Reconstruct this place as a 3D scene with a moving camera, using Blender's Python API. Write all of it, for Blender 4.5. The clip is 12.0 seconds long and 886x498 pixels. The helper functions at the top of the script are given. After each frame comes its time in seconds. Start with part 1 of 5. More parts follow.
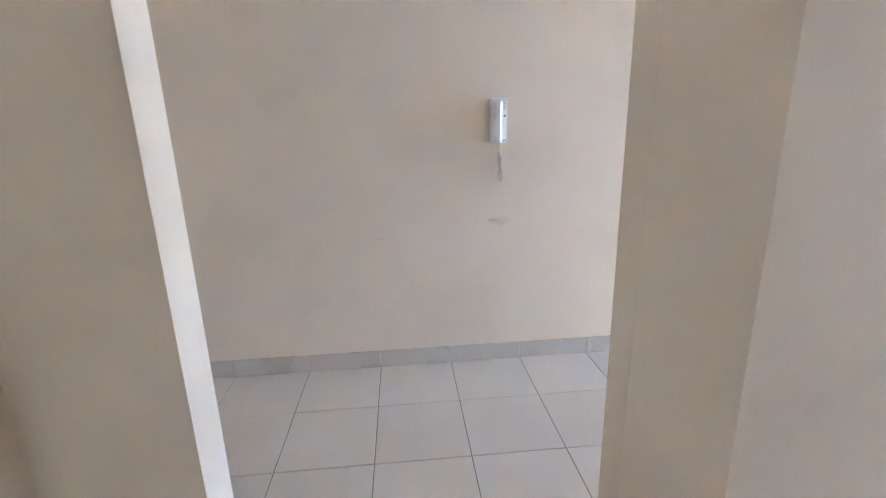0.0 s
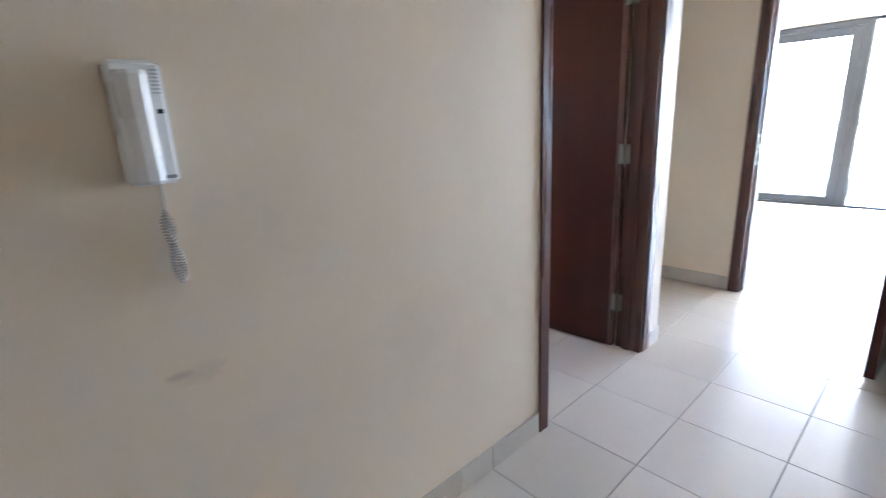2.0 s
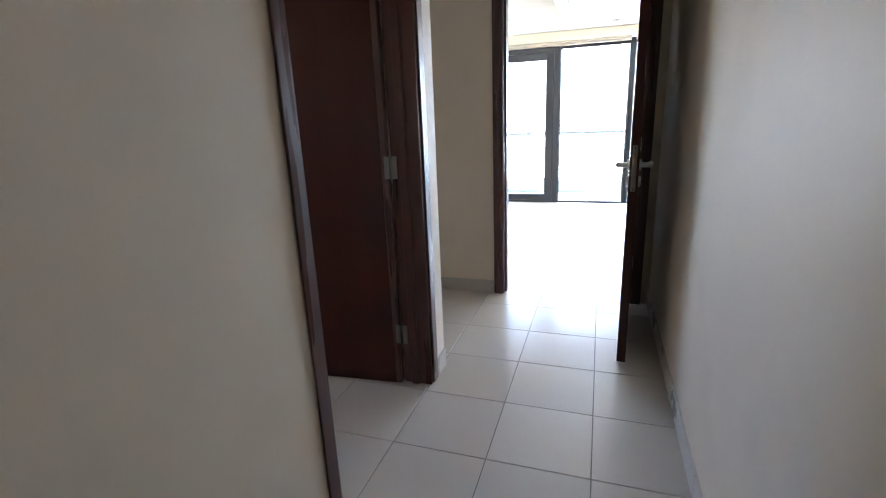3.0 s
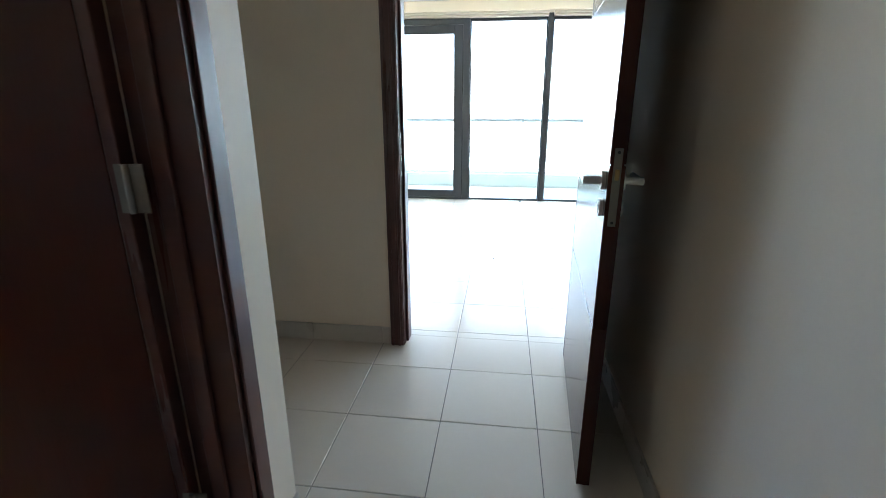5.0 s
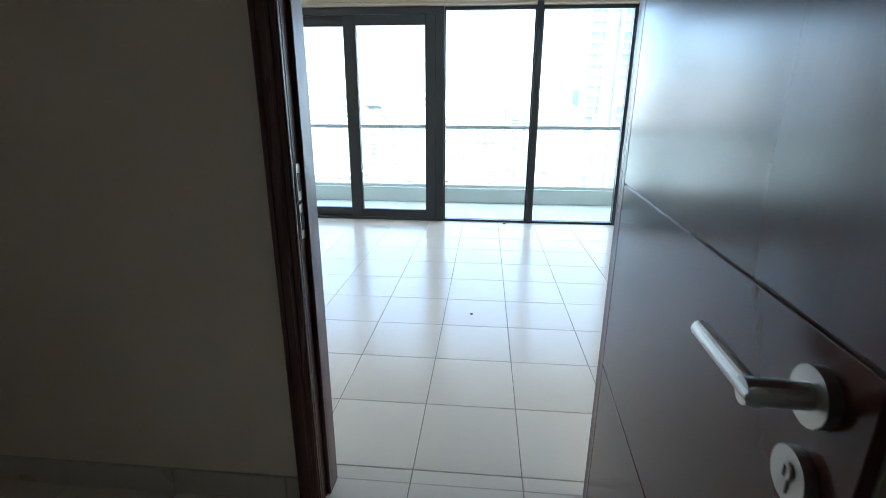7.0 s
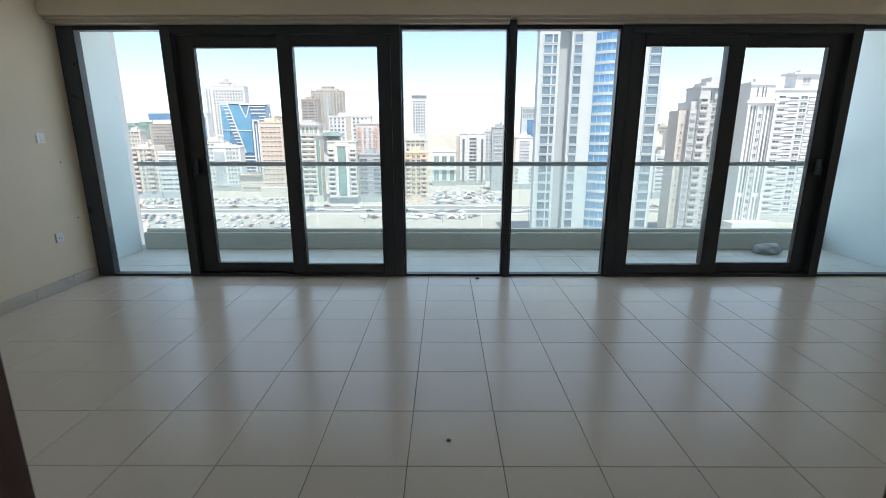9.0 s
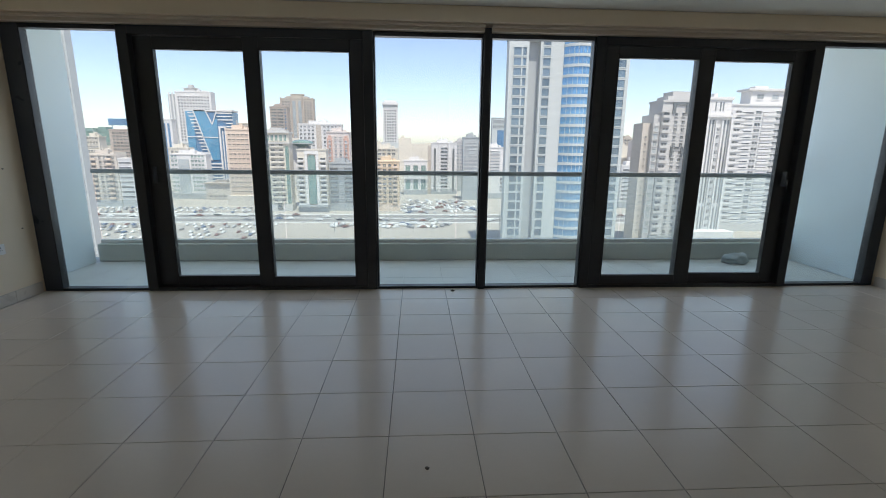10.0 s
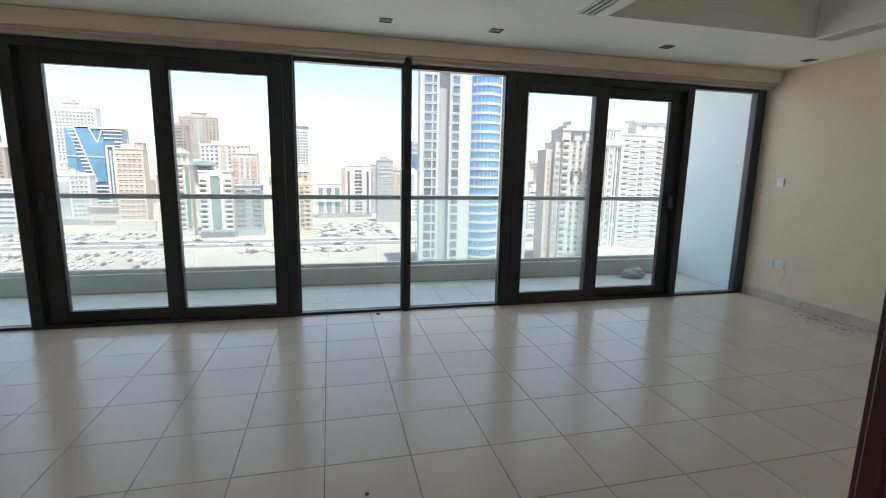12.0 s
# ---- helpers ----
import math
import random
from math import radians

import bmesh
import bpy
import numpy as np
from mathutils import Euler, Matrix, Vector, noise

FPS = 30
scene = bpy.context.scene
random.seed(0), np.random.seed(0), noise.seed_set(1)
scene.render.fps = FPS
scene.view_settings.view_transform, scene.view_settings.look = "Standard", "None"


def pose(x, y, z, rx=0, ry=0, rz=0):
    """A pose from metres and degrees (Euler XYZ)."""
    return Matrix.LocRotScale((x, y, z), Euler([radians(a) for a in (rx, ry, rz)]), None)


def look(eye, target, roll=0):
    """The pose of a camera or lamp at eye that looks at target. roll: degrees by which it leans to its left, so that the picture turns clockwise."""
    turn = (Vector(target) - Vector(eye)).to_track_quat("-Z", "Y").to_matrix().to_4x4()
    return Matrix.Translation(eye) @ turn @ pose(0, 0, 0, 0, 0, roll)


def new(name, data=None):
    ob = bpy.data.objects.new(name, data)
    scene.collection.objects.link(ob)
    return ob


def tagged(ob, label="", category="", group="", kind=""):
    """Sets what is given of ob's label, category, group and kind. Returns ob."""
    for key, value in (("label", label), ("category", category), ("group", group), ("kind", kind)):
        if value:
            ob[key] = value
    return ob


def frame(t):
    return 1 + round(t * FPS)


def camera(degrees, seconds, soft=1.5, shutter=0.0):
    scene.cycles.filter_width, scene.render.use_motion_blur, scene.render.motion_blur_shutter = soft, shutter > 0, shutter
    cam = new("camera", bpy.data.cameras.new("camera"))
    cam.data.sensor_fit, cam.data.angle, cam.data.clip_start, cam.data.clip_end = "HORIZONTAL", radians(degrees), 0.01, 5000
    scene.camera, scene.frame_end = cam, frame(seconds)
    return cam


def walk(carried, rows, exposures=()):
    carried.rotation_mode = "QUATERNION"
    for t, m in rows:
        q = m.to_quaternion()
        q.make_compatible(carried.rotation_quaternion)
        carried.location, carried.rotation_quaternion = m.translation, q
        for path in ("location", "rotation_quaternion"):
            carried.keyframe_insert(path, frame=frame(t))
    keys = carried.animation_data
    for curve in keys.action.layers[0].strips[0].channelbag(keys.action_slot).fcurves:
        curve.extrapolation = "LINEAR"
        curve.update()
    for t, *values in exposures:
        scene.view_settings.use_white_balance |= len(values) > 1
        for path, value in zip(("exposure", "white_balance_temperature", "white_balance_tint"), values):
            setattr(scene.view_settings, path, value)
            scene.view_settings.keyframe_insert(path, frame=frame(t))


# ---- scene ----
cam = camera(87.2, 12.0, soft=0.55, shutter=0.2)
PATH = [
    (0, (2.012, -6.636, 1.336), (0.091, -6.471, 0.806), -1.5),
    (0.3, (1.782, -6.595, 1.337), (-0.136, -6.424, 0.798), -2.6),
    (0.7, (1.49, -6.594, 1.327), (-0.41, -6.313, 0.767), -2.5),
    (1, (1.279, -6.548, 1.307), (-0.605, -6.145, 0.772), -2.0),
    (1.5, (0.947, -6.446, 1.302), (-0.833, -5.702, 0.777), -2.3),
    (1.8, (0.732, -6.373, 1.3), (-0.889, -5.328, 0.77), -2.6),
    (2, (0.642, -6.334, 1.31), (-0.788, -5.038, 0.785), -2.8),
    (2.2, (0.569, -6.28, 1.313), (-0.653, -4.788, 0.786), -2.8),
    (2.5, (0.492, -6.166, 1.305), (-0.481, -4.5, 0.779), -3.1),
    (3, (0.375, -5.92, 1.303), (-0.247, -4.094, 0.771), -2.3),
    (3.5, (0.265, -5.691, 1.285), (-0.14, -3.81, 0.74), -1.6),
    (3.7, (0.197, -5.567, 1.274), (-0.135, -3.675, 0.719), -1.4),
    (5.3, (0.22, -4.656, 1.271), (-0.01, -2.764, 0.667), 0.2),
    (5.5, (0.204, -4.538, 1.269), (-0.015, -2.645, 0.663), 0.5),
    (6, (0.177, -4.287, 1.275), (0.013, -2.386, 0.673), 0.5),
    (6.5, (0.198, -4.031, 1.275), (0.043, -2.124, 0.689), 0.0),
    (7, (0.231, -3.791, 1.286), (0.063, -1.887, 0.699), 0.3),
    (7.5, (0.187, -3.543, 1.283), (0.088, -1.63, 0.709), 0.4),
    (7.6, (0.166, -3.496, 1.281), (0.094, -1.579, 0.717), 0.3),
    (9.3, (0.155, -2.794, 1.338), (0.149, -0.847, 0.881), 0.0),
    (9.5, (0.153, -2.767, 1.33), (0.151, -0.818, 0.882), 0.1),
    (10, (0.13, -2.747, 1.33), (0.245, -0.798, 0.897), 0.6),
    (10.5, (0.106, -2.749, 1.345), (0.425, -0.816, 0.941), 1.0),
    (11, (0.074, -2.756, 1.348), (0.598, -0.86, 0.987), 1.2),
    (11.5, (0.067, -2.777, 1.352), (0.7, -0.911, 1.012), 1.0),
    (12, (0.047, -2.804, 1.347), (0.517, -0.889, 1.013), 1.1),
]
walk(cam, [(t, look(eye, target, roll)) for t, eye, target, roll in PATH],
     [(0.0, 8.1, 6200, 27), (1.0, 8.25, 6150, 24), (1.5, 8.02, 6200, 23), (2.5, 6.55, 6700, 24), (3.7, 5.88, 6750, 20), (5.3, 5.5, 6500, 12), (6.2, 5.02, 6350, 12), (7.0, 4.38, 6350, 13), (7.7, 3.88, 6500, 14), (9.3, 2.36, 7200, 18), (10.2, 2.15, 7250, 20), (11.0, 2.55, 7450, 20), (11.5, 2.72, 7650, 21), (12.0, 2.68, 7600, 20)])

# ---- light ----
SUN_AZ, SUN_EL = 160.0, 69.0      # degrees: azimuth clockwise from +y, elevation
world = bpy.data.worlds.new("sky")
scene.world = world
world.use_nodes = True
wn = world.node_tree.nodes
sky = wn.new("ShaderNodeTexSky")
sky.sky_type = "NISHITA"
sky.sun_disc = False
sky.sun_elevation, sky.sun_rotation = radians(SUN_EL), radians(SUN_AZ)
sky.air_density, sky.dust_density, sky.ozone_density = 0.75, 0.8, 1.6
wn["Background"].inputs[1].default_value = 0.06
world.node_tree.links.new(sky.outputs[0], wn["Background"].inputs[0])
sun = new("sun", bpy.data.lights.new("sun", "SUN"))
sun.data.energy, sun.data.angle, sun.data.color = 1.55, radians(0.55), (1.0, 0.965, 0.92)
sun_from = Vector((math.sin(radians(SUN_AZ)) * math.cos(radians(SUN_EL)), math.cos(radians(SUN_AZ)) * math.cos(radians(SUN_EL)), math.sin(radians(SUN_EL))))
sun.matrix_world = look(sun_from * 50, (0, 0, 0))
# area lamp added in the balcony's open side, making up for the lowered sky
opening = new("sky_fill_lamp", bpy.data.lights.new("sky_fill_lamp", "AREA"))
opening.data.shape, opening.data.size, opening.data.size_y = "RECTANGLE", 8.3, 2.3
opening.data.energy, opening.data.color = 8.6, (0.60, 0.81, 1.0)
opening.matrix_world = look((0.63, 2.97, 1.40), (0.63, 0.0, 1.40))


# ---- materials ----
def mat(name, colour, rough=0.5, metal=0.0, vary=0.08, scale=6.0, fine=60.0, bump=0.05, rand=0.0, stain=None, stain_amt=0.0, stain_scale=1.5, coat=0.0, stretch=(1, 1, 1), rough_vary=0.08, spec=0.5):
    """A surface with colour variation at two scales, optional stains, uneven gloss and fine relief."""
    m = bpy.data.materials.new(name)
    m.use_nodes = True
    n, l = m.node_tree.nodes, m.node_tree.links
    b = n["Principled BSDF"]
    b.inputs["Metallic"].default_value = metal
    b.inputs["Coat Weight"].default_value = coat
    b.inputs["Coat Roughness"].default_value = 0.12
    b.inputs["Specular IOR Level"].default_value = spec
    tc, mp = n.new("ShaderNodeTexCoord"), n.new("ShaderNodeMapping")
    mp.inputs["Scale"].default_value = stretch
    geo = n.new("ShaderNodeNewGeometry")
    l.new(geo.outputs["Position"], mp.inputs[0])
    big, small = n.new("ShaderNodeTexNoise"), n.new("ShaderNodeTexNoise")
    big.inputs["Scale"].default_value, small.inputs["Scale"].default_value = scale, fine
    big.inputs["Detail"].default_value, small.inputs["Detail"].default_value = 4, 3
    l.new(mp.outputs[0], big.inputs[0]); l.new(mp.outputs[0], small.inputs[0])
    mixf = n.new("ShaderNodeMath"); mixf.operation = "MULTIPLY_ADD"
    mixf.inputs[1].default_value = 0.4
    l.new(small.outputs[0], mixf.inputs[0]); l.new(big.outputs[0], mixf.inputs[2])
    ramp = n.new("ShaderNodeMapRange")
    ramp.inputs[1].default_value, ramp.inputs[2].default_value = 0.35, 1.05
    ramp.inputs[3].default_value, ramp.inputs[4].default_value = 1 - vary, 1 + vary
    l.new(mixf.outputs[0], ramp.inputs[0])
    last = ramp.outputs[0]
    if rand:
        oi, rr, mu = n.new("ShaderNodeObjectInfo"), n.new("ShaderNodeMapRange"), n.new("ShaderNodeMath")
        rr.inputs[3].default_value, rr.inputs[4].default_value = 1 - rand, 1 + rand
        mu.operation = "MULTIPLY"
        l.new(oi.outputs["Random"], rr.inputs[0]); l.new(rr.outputs[0], mu.inputs[0]); l.new(last, mu.inputs[1])
        last = mu.outputs[0]
    vm = n.new("ShaderNodeVectorMath"); vm.operation = "SCALE"
    vm.inputs[0].default_value = colour
    l.new(last, vm.inputs["Scale"])
    col = vm.outputs[0]
    if stain:
        sn, sr, mx = n.new("ShaderNodeTexNoise"), n.new("ShaderNodeMapRange"), n.new("ShaderNodeMix")
        sn.inputs["Scale"].default_value, sn.inputs["Detail"].default_value = stain_scale, 6
        sr.inputs[1].default_value, sr.inputs[2].default_value, sr.inputs[4].default_value = 0.5, 0.75, stain_amt
        mx.data_type = "RGBA"
        mx.inputs["B"].default_value = (*stain, 1)
        l.new(geo.outputs["Position"], sn.inputs[0]); l.new(sn.outputs[0], sr.inputs[0])
        l.new(sr.outputs[0], mx.inputs["Factor"]); l.new(col, mx.inputs["A"])
        col = mx.outputs["Result"]
    l.new(col, b.inputs["Base Color"])
    ro = n.new("ShaderNodeMapRange")
    ro.inputs[1].default_value, ro.inputs[2].default_value = 0.3, 0.7
    ro.inputs[3].default_value, ro.inputs[4].default_value = max(rough - rough_vary, 0.02), min(rough + rough_vary, 1)
    l.new(big.outputs[0], ro.inputs[0]); l.new(ro.outputs[0], b.inputs["Roughness"])
    if bump:
        bp = n.new("ShaderNodeBump")
        bp.inputs["Strength"].default_value, bp.inputs["Distance"].default_value = bump, 0.01
        l.new(mixf.outputs[0], bp.inputs["Height"]); l.new(bp.outputs[0], b.inputs["Normal"])
    return m


def glass(name, tint, rough=0.0, haze_veil=0.02):
    """Thin glass: clear tinted passage with gloss that grows at a slant, under a translucent veil that paints in haze.
    """
    m = bpy.data.materials.new(name)
    m.use_nodes = True
    n, l = m.node_tree.nodes, m.node_tree.links
    tr, gl, lw, mx = n.new("ShaderNodeBsdfTransparent"), n.new("ShaderNodeBsdfGlossy"), n.new("ShaderNodeLayerWeight"), n.new("ShaderNodeMixShader")
    pw, ma = n.new("ShaderNodeMath"), n.new("ShaderNodeMath")
    tr.inputs[0].default_value = (*tint, 1)
    gl.inputs["Roughness"].default_value = rough
    lw.inputs[0].default_value = 0.5
    pw.operation, ma.operation = "POWER", "MULTIPLY_ADD"
    pw.inputs[1].default_value = 5.0
    ma.inputs[1].default_value, ma.inputs[2].default_value = 0.85, 0.03
    l.new(lw.outputs["Facing"], pw.inputs[0]); l.new(pw.outputs[0], ma.inputs[0]); l.new(ma.outputs[0], mx.inputs[0])
    l.new(tr.outputs[0], mx.inputs[1]); l.new(gl.outputs[0], mx.inputs[2])
    # patchy translucent share puts the outdoor haze into the panes
    du, dm, nz, mr = n.new("ShaderNodeBsdfTranslucent"), n.new("ShaderNodeMixShader"), n.new("ShaderNodeTexNoise"), n.new("ShaderNodeMapRange")
    du.inputs[0].default_value = (0.82, 0.83, 0.81, 1)
    nz.inputs["Scale"].default_value, nz.inputs["Detail"].default_value = 1.7, 4
    mr.inputs[1].default_value, mr.inputs[2].default_value = 0.3, 0.7
    mr.inputs[3].default_value, mr.inputs[4].default_value = haze_veil * 0.7, haze_veil * 1.3
    geo = n.new("ShaderNodeNewGeometry")
    l.new(geo.outputs["Position"], nz.inputs[0]); l.new(nz.outputs[0], mr.inputs[0]); l.new(mr.outputs[0], dm.inputs[0])
    l.new(mx.outputs[0], dm.inputs[1]); l.new(du.outputs[0], dm.inputs[2])
    l.new(dm.outputs[0], n["Material Output"].inputs[0])
    return m


PLASTER = mat("wall_plaster", (0.84, 0.71, 0.57), 0.6, vary=0.035, scale=1.3, fine=140, bump=0.04, stain=(0.50, 0.44, 0.36), stain_amt=0.22, stain_scale=2.2)
PLASTER_LIV = mat("cream_wall_paint", (0.84, 0.71, 0.545), 0.6, vary=0.03, scale=1.3, fine=140, bump=0.04, stain=(0.58, 0.52, 0.42), stain_amt=0.15, stain_scale=1.8)
CEIL = mat("ceiling_paint", (0.85, 0.825, 0.78), 0.75, vary=0.02, scale=1.0, fine=90, bump=0.02)
TILE = mat("floor_tile", (0.73, 0.645, 0.56), 0.21, spec=0.4, vary=0.03, scale=2.0, fine=40, bump=0.006, rand=0.025, stain=(0.55, 0.51, 0.46), stain_amt=0.10, stain_scale=0.9, rough_vary=0.025)
GROUT = mat("grout", (0.22, 0.20, 0.175), 0.9, vary=0.2, scale=5)
SKIRT = mat("skirting_tile", (0.60, 0.535, 0.465), 0.3, vary=0.04, scale=4, fine=50, bump=0.01, rand=0.03)
WOOD = mat("mahogany_veneer", (0.068, 0.0175, 0.0125), 0.2, spec=0.27, vary=0.16, scale=1.6, fine=30, bump=0.006, stretch=(5, 5, 0.35), coat=0.04, rough_vary=0.0)
WOOD_DARK = mat("dark_wood_frame", (0.085, 0.024, 0.017), 0.33, vary=0.14, scale=2.0, fine=24, bump=0.008, stretch=(7, 7, 0.5), coat=0.1)
STEEL = mat("satin_steel", (0.47, 0.455, 0.43), 0.33, metal=1.0, vary=0.0, scale=30, fine=300, bump=0.0, rough_vary=0.0)
STEEL_DULL = mat("dull_steel", (0.5, 0.48, 0.45), 0.42, metal=1.0, vary=0.12, scale=25, fine=200, bump=0.02)
BRASS = mat("brass_latch", (0.40, 0.27, 0.12), 0.35, metal=1.0, vary=0.1, scale=30)
# dull steel with the dark it reflects put into its colour
PLATE = mat("darkened_plate_steel", (0.24, 0.22, 0.19), 0.5, metal=1.0, vary=0.15, scale=40, fine=300, bump=0.02)
BLACK = mat("black_plastic", (0.012, 0.012, 0.012), 0.5, vary=0.1, scale=20)
PLASTIC = mat("white_plastic", (0.87, 0.86, 0.85), 0.28, vary=0.02, scale=12, bump=0.0, stain=(0.7, 0.66, 0.6), stain_amt=0.08, stain_scale=12)
CORD = mat("cord_plastic", (0.56, 0.52, 0.47), 0.4, vary=0.05, scale=20)
FRAME = mat("window_frame_paint", (0.022, 0.025, 0.030), 0.38, vary=0.12, scale=5, fine=80, bump=0.01)
FRAME_GREY = mat("window_post_paint", (0.045, 0.055, 0.075), 0.35, vary=0.1, scale=5, fine=80, bump=0.01)
HANDLE_GREY = mat("grey_handle_metal", (0.035, 0.037, 0.04), 0.5, metal=0.0, vary=0.08, scale=20)
TRACK = mat("white_aluminium", (0.70, 0.69, 0.66), 0.45, vary=0.06, scale=8)
TRACK_CREAM = mat("cream_track_paint", (0.60, 0.52, 0.42), 0.5, vary=0.06, scale=8)
GLASS = glass("window_glass", (0.935, 0.978, 0.972), haze_veil=0.025)
BAL_GLASS = glass("balustrade_glass", (0.91, 0.965, 0.95), haze_veil=0.08)
RAIL = mat("rail_metal", (0.24, 0.27, 0.27), 0.4, metal=0.4, vary=0.08, scale=6)
BAL_WALL = mat("balcony_paint", (0.66, 0.78, 0.81), 0.7, vary=0.04, scale=1.2, fine=90, bump=0.05, stain=(0.48, 0.5, 0.5), stain_amt=0.25, stain_scale=1.4)
BAL_FLOOR = mat("balcony_tile", (0.62, 0.66, 0.62), 0.45, vary=0.07, scale=3, fine=50, bump=0.03, stain=(0.32, 0.31, 0.28), stain_amt=0.3, stain_scale=2)
KERB = mat("balcony_kerb_paint", (0.47, 0.50, 0.45), 0.7, vary=0.08, scale=2, fine=60, bump=0.05, stain=(0.25, 0.24, 0.22), stain_amt=0.35, stain_scale=2)
BAG = mat("plastic_bag", (0.27, 0.33, 0.32), 0.35, vary=0.15, scale=9, bump=0.2)
DUST = mat("pale_dried_mud", (0.25, 0.21, 0.17), 0.95, vary=0.25, scale=20)
DIRT = mat("dry_dirt", (0.16, 0.13, 0.10), 0.95, vary=0.3, scale=20)


# ---- mesh helpers ----
def thing(name, label, category, group="", kind="", at=(0, 0, 0)):
    ob = tagged(new(name), label, category, group, kind)
    ob.location = at
    return ob


def mesh_of(name, bm, material):
    me = bpy.data.meshes.new(name)
    bmesh.ops.recalc_face_normals(bm, faces=bm.faces)
    bm.to_mesh(me)
    bm.free()
    me.materials.append(material)
    return me


def part(name, bm, material, parent=None, label="", smooth=False):
    me = mesh_of(name, bm, material)
    if smooth:
        for p in me.polygons:
            p.use_smooth = True
    ob = new(name, me)
    if parent is not None:
        ob.parent = parent
        ob.matrix_parent_inverse = Matrix.Translation(-Vector(parent.location)) if parent.type == "EMPTY" else Matrix()
    if label:
        ob["label"] = label
    return ob


def box(bm, x0, x1, y0, y1, z0, z1, bevel=0.0, seg=1):
    made = bmesh.ops.create_cube(bm, size=1.0, matrix=Matrix.LocRotScale(((x0 + x1) / 2, (y0 + y1) / 2, (z0 + z1) / 2), None, (abs(x1 - x0), abs(y1 - y0), abs(z1 - z0))))
    if bevel:
        es = list({e for v in made["verts"] for e in v.link_edges})
        bmesh.ops.bevel(bm, geom=es, offset=bevel, segments=seg, affect="EDGES", clamp_overlap=True)
    return bm


def boxes(*rows, bevel=0.0):
    bm = bmesh.new()
    for r in rows:
        box(bm, *r, bevel=bevel)
    return bm


def rod(bm, a, b, r, seg=16, r2=None):
    a, b = Vector(a), Vector(b)
    q = (b - a).to_track_quat("Z", "Y")
    bmesh.ops.create_cone(bm, cap_ends=True, segments=seg, radius1=r, radius2=r if r2 is None else r2, depth=(b - a).length, matrix=Matrix.LocRotScale((a + b) / 2, q, None))
    return bm


def tube(name, points, r, material, parent=None, label=""):
    cu = bpy.data.curves.new(name, "CURVE")
    cu.dimensions, cu.bevel_depth, cu.bevel_resolution = "3D", r, 2
    sp = cu.splines.new("POLY")
    sp.points.add(len(points) - 1)
    for p, c in zip(sp.points, points):
        p.co = (*c, 1)
    tmp = bpy.data.objects.new(name, cu)
    me = bpy.data.meshes.new_from_object(tmp)
    me.materials.clear()
    me.materials.append(material)
    for p in me.polygons:
        p.use_smooth = True
    ob = new(name, me)
    if parent is not None:
        ob.parent = parent
        ob.matrix_parent_inverse = Matrix.Translation(-Vector(parent.location)) if parent.type == "EMPTY" else Matrix()
    if label:
        ob["label"] = label
    return ob


def structure(name, bm, material, label, category):
    return tagged(part(name, bm, material), label, category, kind="structure")


# ---- plan (metres) ----
H = 2.45                      # ceiling
XL, XR = -0.39, 0.745         # corridor faces
WIN = 1.54                    # window line
LX0, LX1 = -3.25, 4.725        # living room side walls
Y_DOOR, Y_LIV = -2.575, -2.465 # wall between corridor and living room
TOPW = H + 0.30

# ---- walls ----
structure("wall_corridor_left", boxes((-0.53, XL, -8.6, -4.855, -0.02, H), (-0.53, XL, -4.855, -3.908, 2.12, H), (-0.53, XL, -3.908, -3.725, -0.02, H)), PLASTER, "cream painted corridor wall with scuffs and a doorway", "wall")
structure("wall_recess", boxes((-2.4, -0.532, -3.865, -3.725, -0.02, H)), PLASTER, "cream painted wall of the corridor recess", "wall")
# the hole in this wall takes an added, unseen window
structure("wall_recess_end", boxes((-2.55, -2.402, -5.36, -4.44, -0.02, H), (-2.55, -2.402, -4.44, -4.04, -0.02, 1.0), (-2.55, -2.402, -4.44, -4.04, 2.0, H), (-2.55, -2.402, -4.04, Y_DOOR + 0.05, -0.02, H)), PLASTER, "cream painted end wall of the recess", "wall")
structure("wall_side_room", boxes((-2.45, -0.5, -5.34, -5.2, -0.02, H)), PLASTER, "cream painted wall of the side room", "wall")
# the opening from x 1.5 to 2.02 is unseen, added to light the entry room
for nm, x0, x1, z0 in (("wall_living_inner_1", LX0, -0.295, -0.02), ("lintel_1", -0.2948, 0.6338, 2.12), ("wall_living_inner_2", 0.634, 1.5, -0.02), ("lintel_added", 1.5002, 2.0198, 2.12), ("wall_living_inner_3", 2.02, LX1, -0.02)):
    structure(nm, boxes((x0, x1, Y_DOOR, Y_LIV, z0, H)), PLASTER, "cream painted wall beside the living room doorway" if "wall" in nm else "cream painted lintel over a real or added doorway", "wall" if "wall" in nm else "lintel")
structure("wall_corridor_right", boxes((XR, 0.875, -6.014, Y_DOOR - 0.002, -0.02, H)), PLASTER, "cream painted corridor wall", "wall")
structure("wall_pier", boxes((0.8753, 1.29, -6.0135, Y_DOOR - 0.002, -0.02, H)), PLASTER, "cream painted pier with a plaster crack beside the opening", "wall")
structure("wall_corridor_near", boxes((XR, 0.90, -8.6, -7.211, -0.02, H), (XR, 0.90, -7.211, -6.014, 2.2, H)), PLASTER, "cream painted corridor wall beside the opening", "wall")
structure("wall_corridor_end", boxes((XL - 0.12, XR + 0.13, -8.75, -8.59, -0.02, H)), PLASTER, "cream painted corridor end wall", "wall")
structure("wall_entry_left", boxes((0.85, 3.7, -7.8, -7.64, -0.02, H)), PLASTER, "cream painted wall of the entry room", "wall")
